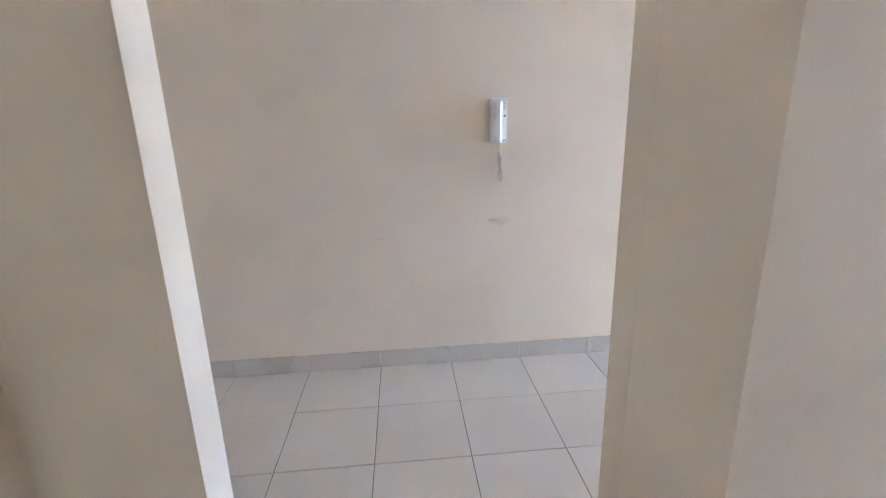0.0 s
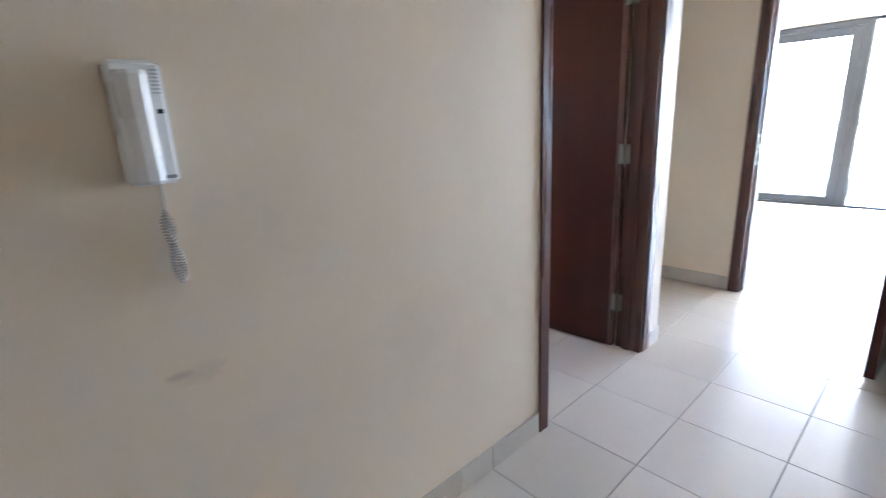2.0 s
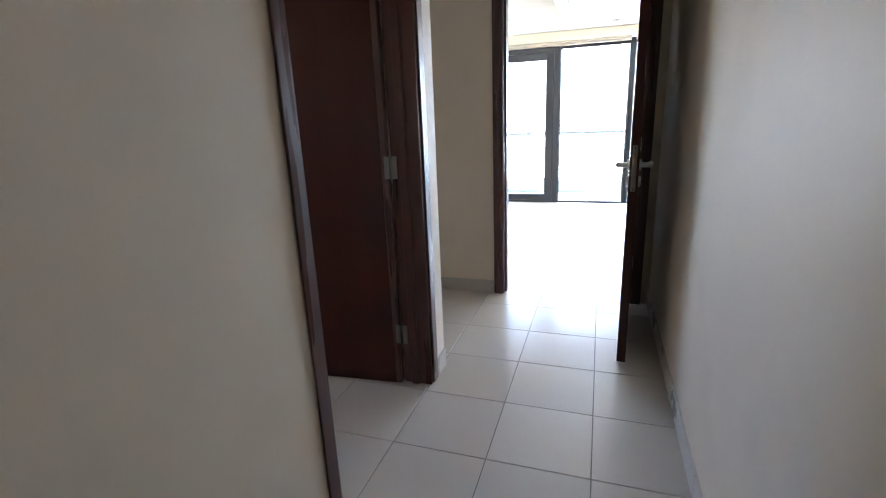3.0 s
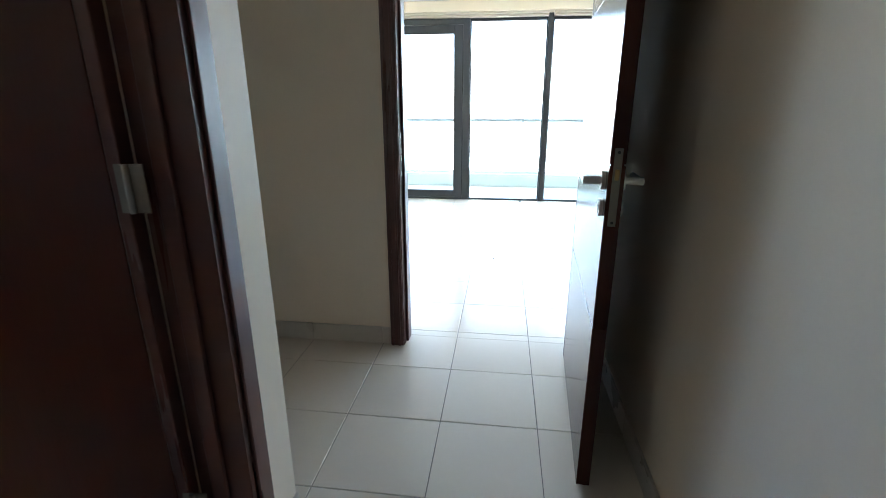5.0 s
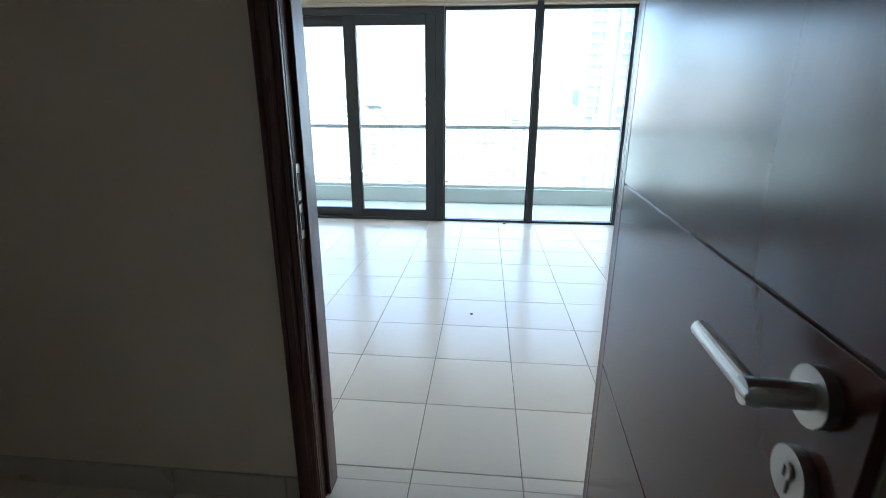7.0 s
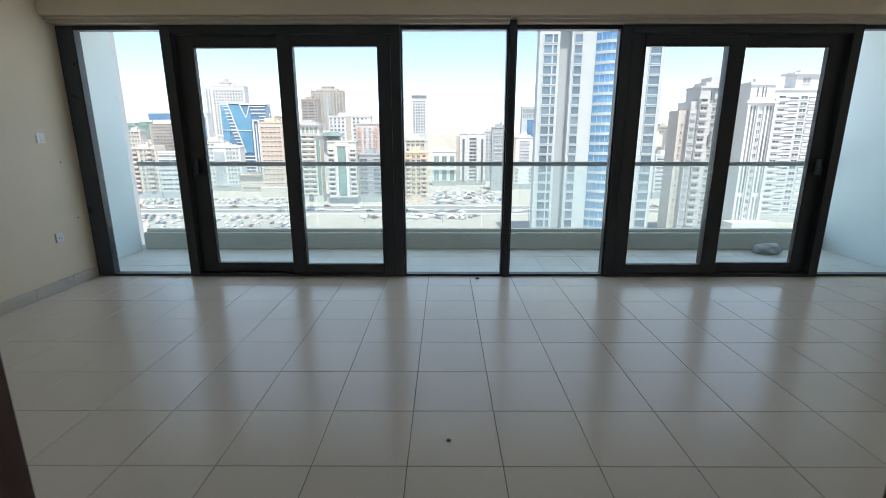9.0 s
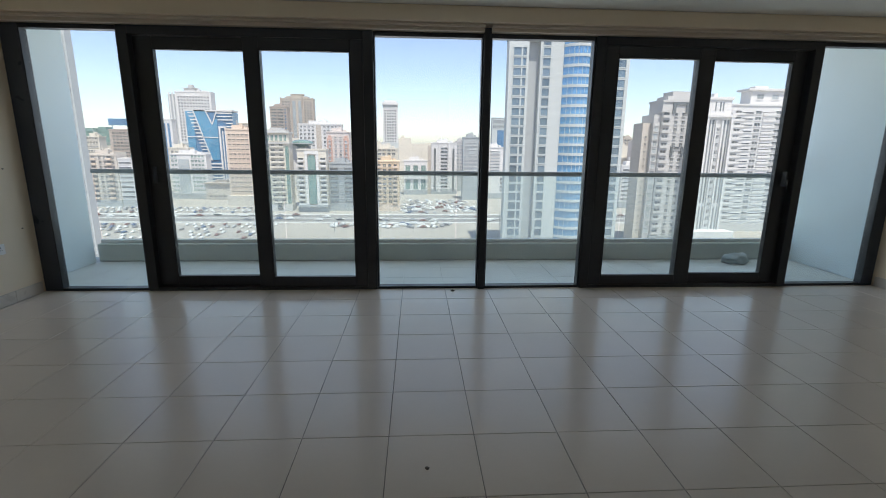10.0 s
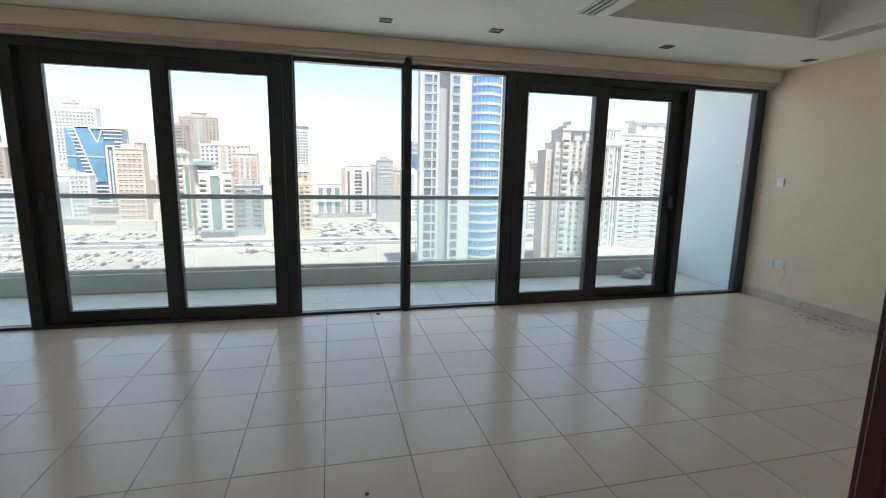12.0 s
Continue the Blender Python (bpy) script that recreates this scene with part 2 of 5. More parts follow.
structure("wall_entry_back", boxes((3.602, 3.75, -7.81, Y_DOOR + 0.05, -0.02, H)), PLASTER, "cream painted back wall of the entry room", "wall")
structure("wall_living_left", boxes((LX0 - 0.2, LX0, Y_LIV + 0.002, 1.62, -0.02, TOPW)), PLASTER_LIV, "off-white painted living room side wall", "wall")
structure("wall_living_right", boxes((LX1, LX1 + 0.2, Y_LIV + 0.002, 1.62, -0.02, TOPW)), PLASTER_LIV, "cream painted living room side wall", "wall")
structure("window_bulkhead", boxes((LX0, LX1, 1.36, 1.62, 2.325, H - 0.003), bevel=0.004), PLASTER_LIV, "cream painted bulkhead above the windows", "bulkhead")

# ---- ceilings: plain over the corridor, two raised trays in the living room ----
TRAYS = [(-2.02, -0.15), (2.0, 3.87)]
TY0, TY1 = -1.7, 0.36
cb = bmesh.new()
xs = [LX0, TRAYS[0][0], TRAYS[0][1], TRAYS[1][0], TRAYS[1][1], LX1]
for k in range(5):
    if k % 2 == 0:
        box(cb, xs[k], xs[k + 1], Y_LIV, 1.62, H, H + 0.12)
    else:
        box(cb, xs[k], xs[k + 1], Y_LIV, TY0, H, H + 0.12)
        box(cb, xs[k], xs[k + 1], TY1, 1.62, H, H + 0.12)
        box(cb, xs[k] - 0.05, xs[k] - 0.001, TY0, TY1, H + 0.121, H + 0.30)
        box(cb, xs[k + 1] + 0.001, xs[k + 1] + 0.05, TY0, TY1, H + 0.121, H + 0.30)
        box(cb, xs[k] - 0.05, xs[k + 1] + 0.05, TY0 - 0.05, TY0 - 0.001, H + 0.121, H + 0.30)
        box(cb, xs[k] - 0.05, xs[k + 1] + 0.05, TY1 + 0.001, TY1 + 0.05, H + 0.121, H + 0.30)
        box(cb, xs[k] - 0.05, xs[k + 1] + 0.05, TY0 - 0.05, TY1 + 0.05, H + 0.301, H + 0.36)
structure("ceiling_living", cb, CEIL, "white painted ceiling with recessed trays", "ceiling")
structure("ceiling_corridor", boxes((-2.56, 3.76, -8.76, Y_LIV - 0.002, H - 0.003, H + 0.118)), CEIL, "white painted corridor ceiling", "ceiling")

# ---- window wall ----
ZT = 2.27


def pane(parent, x0, x1, z0, z1, y, material=GLASS, name="pane"):
    ob = part(name, boxes((x0, x1, y - 0.004, y + 0.004, z0, z1)), material, parent)
    ob.visible_shadow = False
    return ob


def fixed_window(name, x0, x1, left=0.012, right=0.012):
    w = tagged(part(name, boxes((x0, x1, WIN - 0.03, WIN + 0.05, 0.0, 0.022), (x0, x1, WIN - 0.03, WIN + 0.05, 2.235, ZT), (x0, x0 + left, WIN - 0.03, WIN + 0.05, 0.022, 2.235), (x1 - right, x1, WIN - 0.03, WIN + 0.05, 0.022, 2.235), bevel=0.002), FRAME), "fixed full-height window with a thin dark frame", "window", kind="structure")
    pane(w, x0 + left, x1 - right, 0.022, 2.235, WIN + 0.02)
    return w


def sliding_window(name, x0, x1, m0, m1, s0, s1, handle_left):
    """Two heavy sliding leaves in an outer frame. s0, s1: inner edges of the outer stiles; m0, m1: the meeting stiles."""
    w = tagged(part(name, boxes((x0, x0 + 0.085, WIN - 0.05, WIN + 0.08, 0, ZT), (x1 - 0.085, x1, WIN - 0.05, WIN + 0.08, 0, ZT), (x0 + 0.085, x1 - 0.085, WIN - 0.05, WIN + 0.08, 2.20, ZT), (x0 + 0.085, x1 - 0.085, WIN - 0.05, WIN + 0.08, 0, 0.028), bevel=0.003), FRAME), "dark grey aluminium sliding balcony door, closed", "sliding door", kind="structure")
    mid = (m0 + m1) / 2
    for a, b, sa, sb, yo in ((x0 + 0.088, m1, s0, m0, 0.035 if handle_left else -0.02), (m0, x1 - 0.088, m1, s1, -0.02 if handle_left else 0.035)):
        y0, y1 = WIN + yo - 0.022, WIN + yo + 0.022
        part("sash", boxes((a, sa, y0, y1, 0.03, 2.198), (sb, b, y0, y1, 0.03, 2.198), (sa, sb, y0, y1, 2.105, 2.198), (sa, sb, y0, y1, 0.03, 0.115), bevel=0.004), FRAME, w)
        part("gasket", boxes((sa, sa + 0.008, y0 - 0.002, y1 + 0.002, 0.115, 2.105), (sb - 0.008, sb, y0 - 0.002, y1 + 0.002, 0.115, 2.105), (sa, sb, y0 - 0.002, y1 + 0.002, 2.097, 2.105), (sa, sb, y0 - 0.002, y1 + 0.002, 0.115, 0.123)), BLACK, w)
        pane(w, sa + 0.001, sb - 0.001, 0.116, 2.104, WIN + yo)
    hx = x0 + 0.165 if handle_left else x1 - 0.165
    hb = bmesh.new()
    yb = WIN - 0.052
    box(hb, hx - 0.008, hx + 0.008, yb - 0.006, WIN, 0.985, 1.125, 0.003)
    box(hb, hx - 0.005, hx + 0.005, yb - 0.022, yb - 0.006, 1.045, 1.058, 0.002)
    box(hb, hx - 0.005, hx + 0.005, yb - 0.026, yb - 0.016, 0.965, 1.06, 0.003)
    part("handle", hb, HANDLE_GREY, w, "grey metal pull handle")
    return w


structure("window_post_left", boxes((LX0 + 0.002, -3.10, WIN - 0.025, WIN + 0.05, 0, ZT), bevel=0.004), FRAME_GREY, "dark grey aluminium window post at the wall", "window post")
structure("window_post_right", boxes((4.612, LX1 - 0.002, WIN - 0.025, WIN + 0.05, 0, ZT), bevel=0.004), FRAME_GREY, "dark grey aluminium window post at the wall", "window post")
fixed_window("window_1", -3.098, -2.324)
sliding_window("window_2", -2.32, -0.235, -1.318, -1.19, -2.08, -0.43, True)
fixed_window("window_3", -0.231, 0.712)
structure("window_mullion", boxes((0.714, 0.776, WIN - 0.06, WIN + 0.06, 0, ZT + 0.04), bevel=0.004), FRAME, "slim dark window mullion", "mullion")
fixed_window("window_4", 0.778, 1.696)
sliding_window("window_5", 1.70, 3.78, 2.645, 2.785, 1.905, 3.555, False)
fixed_window("window_6", 3.784, 4.610)
structure("curtain_track", boxes((LX0 + 0.002, 0.712, 1.44, 1.60, ZT + 0.003, 2.322), (0.778, LX1 - 0.002, 1.44, 1.60, ZT + 0.003, 2.322), (LX0 + 0.002, 0.712, 1.40, 1.437, 2.30, 2.322), (0.778, LX1 - 0.002, 1.40, 1.437, 2.30, 2.322), bevel=0.002), TRACK_CREAM, "cream painted track above the windows", "trim")

# unseen window added to the side room, sized to brighten the corridor wall opposite
w7 = structure("window_added", boxes((-2.52, -2.46, -4.439, -4.41, 1.001, 1.999), (-2.52, -2.46, -4.07, -4.041, 1.001, 1.999), (-2.52, -2.46, -4.41, -4.07, 1.001, 1.03), (-2.52, -2.46, -4.41, -4.07, 1.97, 1.999), bevel=0.003), FRAME, "small unseen dark-framed window added to the side room", "window")
part("pane", boxes((-2.494, -2.486, -4.41, -4.07, 1.03, 1.97)), GLASS, w7).visible_shadow = False

# ---- balcony ----
BX0, BX1, BY = -3.57, 4.83, 2.75
structure("balcony_floor", boxes((BX0 - 0.3, BX1 + 0.3, 1.625, 3.0, -0.25, -0.0355)), KERB, "grey-green tiled balcony floor", "floor")
structure("balcony_wall_left", boxes((BX0 - 0.3, BX0, 1.625, 2.70, -0.03, 2.58)), BAL_WALL, "pale blue-grey painted balcony side wall", "wall")
structure("balcony_wall_right", boxes((BX1, BX1 + 0.3, 1.625, 3.0, -0.03, 2.58)), BAL_WALL, "pale blue-grey painted balcony side wall", "wall")
structure("balcony_ceiling", boxes((BX0 - 0.3, BX1 + 0.3, 1.625, 3.0, 2.584, 2.8)), CEIL, "white painted balcony soffit", "ceiling")
structure("balcony_kerb", boxes((BX0 + 0.004, BX1 - 0.003, BY, 2.93, -0.028, 0.175), bevel=0.006), KERB, "grey-green painted balcony kerb", "kerb")
bal = thing("balustrade", "glass balcony balustrade with a dark metal handrail", "balustrade")
part("handrail", boxes((BX0 + 0.004, BX1 - 0.003, 2.815, 2.875, 0.985, 1.035), bevel=0.006), RAIL, bal)
part("bottom_channel", boxes((BX0 + 0.004, BX1 - 0.003, 2.82, 2.87, 0.177, 0.215), bevel=0.004), TRACK, bal, "pale aluminium bottom channel")
gx = [BX0 + 0.02, -1.42, 0.62, 2.66, BX1 - 0.01]
for a, b in zip(gx, gx[1:]):
    pane(bal, a, b - 0.012, 0.19, 0.99, 2.845, BAL_GLASS, "glass_panel")
# massing of the same building below; unseen slab above, added to block the sun
structure("sun_block_slab", boxes((-4.1, 5.4, -8.95, 2.98, 2.95, 3.2)), BAL_WALL, "unseen slab added over the flat to block the sun", "slab")
structure("facade_below", boxes((-4.1, 5.4, -8.95, 2.96, -42, -0.30)), BAL_WALL, "painted storeys of the same building below", "facade")

# ---- doors ----
def casing_living():
    f = thing("door_frame", "dark mahogany door frame of the living room doorway", "door frame")
    x0, x1, top = -0.278, 0.617, 2.085
    yf, yb = Y_DOOR - 0.022, Y_LIV + 0.018
    for nm, a, b in (("jamb", -0.352, x0), ("jamb", x1, 0.691)):
        inner = x0 if a < 0 else x1
        s = -1 if a < 0 else 1
        part("jamb", boxes((inner, inner + s * 0.016, Y_DOOR - 0.002, Y_LIV + 0.002, 0, top)), WOOD_DARK, f)
        part("stop", boxes((inner - s * 0.014, inner - s * 0.0005, Y_DOOR + 0.035, Y_LIV + 0.002, 0, top - 0.002), bevel=0.002), WOOD_DARK, f)
        for ya, yb2 in ((yf, Y_DOOR - 0.003), (Y_LIV + 0.003, yb)):
            bm = bmesh.new()
            box(bm, inner, inner + s * 0.074, ya, yb2, 0, top + 0.08, 0.005, 2)
            part("casing", bm, WOOD_DARK, f)
            sgn = -1 if ya == yf else 1
            ye = ya if sgn < 0 else yb2
            part("bead", boxes((inner + s * 0.018, inner + s * 0.030, ye, ye + sgn * 0.006, 0, top + 0.03), (inner + s * 0.054, inner + s * 0.069, ye, ye + sgn * 0.005, 0, top + 0.07), bevel=0.002), WOOD_DARK, f)
    part("head", boxes((x0, x1, Y_DOOR - 0.002, Y_LIV + 0.002, top, top + 0.03)), WOOD_DARK, f)
    for ya, yb2 in ((yf, Y_DOOR - 0.003), (Y_LIV + 0.003, yb)):
        part("head_casing", boxes((x0 - 0.074, x1 + 0.074, ya - 0.001, yb2, top + 0.081, top + 0.16), (x0 + 0.001, x1 - 0.001, ya, yb2, top + 0.031, top + 0.080), bevel=0.003), WOOD_DARK, f)
    for za, zb in ((1.035, 1.135), (0.925, 1.025)):
        sp = part("strike_plate", boxes((x0 - 0.001, x0 + 0.003, Y_DOOR + 0.003, Y_DOOR + 0.032, za, zb), bevel=0.001), STEEL_DULL, f, "worn steel strike plate")
        part("latch_hole", boxes((x0 + 0.002, x0 + 0.0045, Y_DOOR + 0.010, Y_DOOR + 0.026, za + 0.025, zb - 0.025)), BLACK, sp)
    return f


def lever_set(parent, x, y, z, side):
    """Round rose, neck and straight lever that points along +y. side: -1 or +1 in x."""
    ro = bmesh.new()
    rod(ro, (x, y, z), (x + side * 0.011, y, z), 0.0265, 28)
    rose = part("rose", ro, STEEL, parent, "satin steel rose")
    lb = bmesh.new()
    rod(lb, (x + side * 0.011, y, z), (x + side * 0.062, y, z), 0.0122, 18)
    rod(lb, (x + side * 0.054, y - 0.011, z), (x + side * 0.054, y + 0.118, z), 0.0096, 18)
    part("lever", lb, STEEL, parent, "satin steel lever handle")
    return rose


def cylinder_set(parent, x, y, z, side):
    cb2 = bmesh.new()
    rod(cb2, (x, y, z), (x + side * 0.011, y, z), 0.0255, 28)
    r = part("keyhole_rose", cb2, STEEL, parent, "satin steel keyhole rose")
    kb = bmesh.new()
    rod(kb, (x + side * 0.011, y, z + 0.004), (x + side * 0.0135, y, z + 0.004), 0.0085, 16)
    box(kb, x + side * 0.011, x + side * 0.0132, y - 0.005, y + 0.005, z - 0.016, z + 0.002)
    part("key_cylinder", kb, STEEL_DULL, r)
    sb = boxes((x + side * 0.0128, x + side * 0.0142, y - 0.0012, y + 0.0012, z - 0.001, z + 0.009))
    part("key_slot", sb, BLACK, r)


def panel_leaf(d, width, height, thick, cuts=(0.598, 1.096, 1.597)):
    """Leaf in local axes: hinge at the origin, running to -y, faces in x. Flush panels parted by narrow grooves."""
    part("core", boxes((-thick / 2 + 0.004, thick / 2 - 0.004, -width + 0.004, -0.004, 0.004, height - 0.004)), WOOD, d)
    cuts = [0.0, *cuts, height]
    for a, b in zip(cuts, cuts[1:]):
        part("panel", boxes((-thick / 2, thick / 2, -width, -0.030, a + (0.0025 if a else 0), b - (0.0025 if b < height else 0)), bevel=0.001), WOOD, d)
    for ya, yb in ((-0.0285, 0),):
        part("lipping", boxes((-thick / 2 - 0.0004, thick / 2 + 0.0004, ya, yb, 0, height), bevel=0.002), WOOD_DARK, d)


casing_living()
leaf = thing("door_1", "dark mahogany door with horizontal grooves, standing open", "door", kind="structure")
panel_leaf(leaf, 0.89, 2.06, 0.044)
YH = -0.89 + 0.057
for sd in (-1, 1):
    lever_set(leaf, sd * 0.022, YH, 1.045, sd)
    cylinder_set(leaf, sd * 0.022, YH, 0.965, sd)
lp = part("lock_plate", boxes((-0.011, 0.011, -0.8925, -0.889, 0.922, 1.142), bevel=0.0012), PLATE, leaf, "dull steel lock face plate")
lt = bmesh.new()
box(lt, -0.006, 0.006, -0.901, -0.892, 1.055, 1.085, 0.002)
part("latch", lt, BRASS, lp, "brass latch bolt")
sb = bmesh.new()
for zz in (0.933, 1.131):
    rod(sb, (0, -0.8920, zz), (0, -0.8940, zz), 0.0042, 12)
part("screw", sb, BLACK, lp, "dark screw head")
for zz in (0.25, 1.05, 1.82):
    hb = bmesh.new()
    rod(hb, (0.026, 0.004, zz), (0.026, 0.004, zz + 0.09), 0.006, 12)
    box(hb, -0.016, 0.022, 0.0005, 0.003, zz, zz + 0.09)
    part("hinge", hb, STEEL_DULL, leaf, "dull steel butt hinge")
leaf.matrix_basis = pose(0.594, -2.602, 0.012, 0, 0, -3.9)


def side_door():
    f = thing("door_frame", "dark mahogany door frame in the corridor wall", "door frame")
    y0, y1, top = -4.838, -3.924, 2.085
    for inner, s in ((y0, -1), (y1, 1)):
        deep = 0.020 if s > 0 else 0.0
        part("jamb", boxes((-0.532, XL + 0.002, inner - deep, inner + s * 0.017, 0, top)), WOOD_DARK, f)
        part("stop", boxes((-0.490, -0.45, inner - deep - s * 0.014, inner - deep - s * 0.0005, 0, top - 0.002), bevel=0.002), WOOD_DARK, f)
        part("casing", boxes((XL + 0.003, XL + 0.012, inner, inner + s * 0.061, 0, top + 0.065), bevel=0.003), WOOD_DARK, f)
    part("head", boxes((-0.532, XL + 0.002, y0, y1, top, top + 0.03)), WOOD_DARK, f)
    part("head_casing", boxes((XL + 0.003, XL + 0.022, y0 - 0.066, y1 + 0.066, top + 0.066, top + 0.14), (XL + 0.003, XL + 0.022, y0 + 0.001, y1 - 0.001, top + 0.031, top + 0.065), bevel=0.003), WOOD_DARK, f)
    d = thing("door_2", "dark mahogany door standing open into a side room", "door", kind="structure")
    panel_leaf(d, 0.84, 2.06, 0.042, ())
    for sd in (-1, 1):
        lever_set(d, sd * 0.021, -0.755, 1.034, sd)
        cylinder_set(d, sd * 0.021, -0.755, 0.952, sd)
    for zz in (0.225, 1.045, 1.80):
        hb = bmesh.new()
        rod(hb, (0.027, 0.012, zz), (0.027, 0.012, zz + 0.10), 0.0065, 12)
        box(hb, 0.0208, 0.0235, -0.014, 0.006, zz, zz + 0.10)
        box(hb, 0.0208, 0.0238, 0.018, 0.046, zz, zz + 0.10)
        part("hinge", hb, PLATE, d, "dull steel butt hinge")
    d.matrix_basis = pose(-0.537, -3.963, 0.012, 0, 0, -85)
    return d


side_door()

# ---- handset on the corridor wall ----
ph = thing("intercom_phone", "white plastic intercom handset hung on the corridor wall", "intercom", at=(XL, -6.122, 1.222))
bm = bmesh.new()
box(bm, XL, XL + 0.026, -6.166, -6.078, 1.222, 1.442, 0.008, 3)
base = part("base", bm, PLASTIC, ph, "white wall base")
hs = bmesh.new()
prof = [(-0.030, 0.027), (-0.030, 0.040), (-0.024, 0.052), (-0.010, 0.060), (0.008, 0.060), (0.018, 0.054), (0.022, 0.042), (0.022, 0.027)]
rows = [(1.226, 0.90), (1.232, 1.0), (1.275, 1.0), (1.33, 0.93), (1.385, 0.97), (1.415, 1.0), (1.4225, 0.90)]
rings = [[hs.verts.new((XL + 0.027 + (d - 0.027) * f, -6.130 + w * (0.5 + 0.5 * f), z)) for w, d in prof] for z, f in rows]
for r0, r1 in zip(rings, rings[1:]):
    for k in range(len(prof)):
        hs.faces.new((r0[k], r0[(k + 1) % len(prof)], r1[(k + 1) % len(prof)], r1[k]))
hs.faces.new(rings[0]), hs.faces.new(rings[-1])
part("handset", hs, PLASTIC, ph, "glossy white handset")
gb = bmesh.new()
for k in range(7):
    box(gb, XL + 0.0255, XL + 0.0272, -6.100, -6.086, 1.385 + k * 0.0065, 1.388 + k * 0.0065)
part("speaker_grille", gb, mat("grille_shadow", (0.55, 0.55, 0.54), 0.6), base)
part("button", boxes((XL + 0.0255, XL + 0.030, -6.098, -6.088, 1.350, 1.358), bevel=0.001), BLACK, base, "small dark button")
part("nameplate", boxes((XL + 0.0255, XL + 0.0268, -6.104, -6.086, 1.232, 1.2385)), mat("grey_print", (0.3, 0.3, 0.32), 0.5), base)
pts = [(XL + 0.020, -6.116, 1.224), (XL + 0.020, -6.116, 1.19), (XL + 0.019, -6.117, 1.176)]
for k in range(1100):
    u = k / 1099
    fold = 1 - abs(2 * u - 1)
    zc = 1.174 - 0.148 * fold
    tw = fold * 1.9 * math.pi + (0 if u < 0.5 else math.pi)
    r = 0.0056 * min(1, 0.3 + 6 * fold)
    a = u * 50 * 2 * math.pi
    spread = 0.0062 * min(1, 6 * fold, 6 * (1 - fold) + 0.5)
    pts.append((XL + 0.016 + spread * math.cos(tw) + r * math.cos(a), -6.118 + spread * math.sin(tw) + 0.010 * fold + r * math.sin(a), zc))
pts += [(XL + 0.018, -6.114, 1.19), (XL + 0.018, -6.114, 1.224)]
tube("cord", pts, 0.0017, CORD, ph, "coiled off-white cord")
ph.location.y -= 0.013

# scuffs on the plaster
def scuff_material():
    """Grey rub marks that thin out towards their rim, with a grainy coverage."""
    m = mat("grey_scuff", (0.40, 0.37, 0.33), 0.8, vary=0.15, scale=30)
    n, l = m.node_tree.nodes, m.node_tree.links
    tc, mp, grad, nz, mul = n.new("ShaderNodeTexCoord"), n.new("ShaderNodeMapping"), n.new("ShaderNodeTexGradient"), n.new("ShaderNodeTexNoise"), n.new("ShaderNodeMath")
    mp.inputs["Scale"].default_value = (0.0, 2.0, 2.0)
    mp.inputs["Location"].default_value = (0.0, -1.0, -1.0)
    grad.gradient_type = "SPHERICAL"
    nz.inputs["Scale"].default_value = 3.0
    mul.operation = "MULTIPLY"
    l.new(tc.outputs["Generated"], mp.inputs[0])
    l.new(mp.outputs[0], grad.inputs[0])
    l.new(tc.outputs["Generated"], nz.inputs[0])
    l.new(grad.outputs[1], mul.inputs[0])
    l.new(nz.outputs[0], mul.inputs[1])
    thin = n.new("ShaderNodeMath")
    thin.operation = "MULTIPLY"
    thin.inputs[1].default_value = 0.42
    l.new(mul.outputs[0], thin.inputs[0])
    l.new(thin.outputs[0], n["Principled BSDF"].inputs["Alpha"])
    return m


SCUFF = scuff_material()


# ---- switches and sockets ----
def wall_plate(name, label, x, y, z, side, kind_):
    """A moulded plate on a wall that faces +x (side 1) or -x (side -1)."""
    p = thing(name, label, "switch" if kind_ == "switch" else "socket", at=(x, y, z))
    bm = bmesh.new()
    xa, xb = sorted((x, x + side * 0.010))
    box(bm, xa, xb, y - 0.043, y + 0.043, z - 0.043, z + 0.043, 0.004, 2)
    part("plate", bm, PLASTIC, p)
    if kind_ == "switch":
        xa, xb = sorted((x + side * 0.0095, x + side * 0.014))
        part("rocker", boxes((xa, xb, y - 0.013, y + 0.013, z - 0.022, z + 0.022), bevel=0.002), PLASTIC, p)
    else:
        xa, xb = sorted((x + side * 0.0095, x + side * 0.0106))
        for dy, dz in ((0, 0.014), (-0.011, -0.006), (0.011, -0.006)):
            part("pin_hole", boxes((xa, xb, y + dy - 0.003, y + dy + 0.003, z + dz - 0.005, z + dz + 0.005)), BLACK, p)
        xa, xb = sorted((x + side * 0.0095, x + side * 0.013))
        part("rocker", boxes((xa, xb, y + 0.024, y + 0.034, z + 0.016, z + 0.032), bevel=0.001), PLASTIC, p)
    return p


wall_plate("light_switch", "white plastic light switch on the cream side wall", LX1, 1.21, 1.287, -1, "switch")
wall_plate("power_socket", "white plastic power socket low on the cream wall", LX1, 1.215, 0.417, -1, "socket")
wall_plate("power_socket", "white plastic power socket low on the cream wall", LX1, 1.085, 0.421, -1, "socket")
wall_plate("light_switch", "white plastic light switch on the off-white wall", LX0, 1.143, 1.321, 1, "switch")
wall_plate("power_socket", "white plastic power socket low on the off-white wall", LX0, 1.14, 0.467, 1, "socket")
cab = [(LX1 - 0.012, 1.085 - 0.10 * k / 20 - 0.05 * math.sin(k * 0.3), 0.40 - 0.30 * (k / 20) ** 1.5) for k in range(21)]
tagged(tube("cable", cab, 0.0025, CORD), "thin pale cable hanging from a wall socket", "cable")
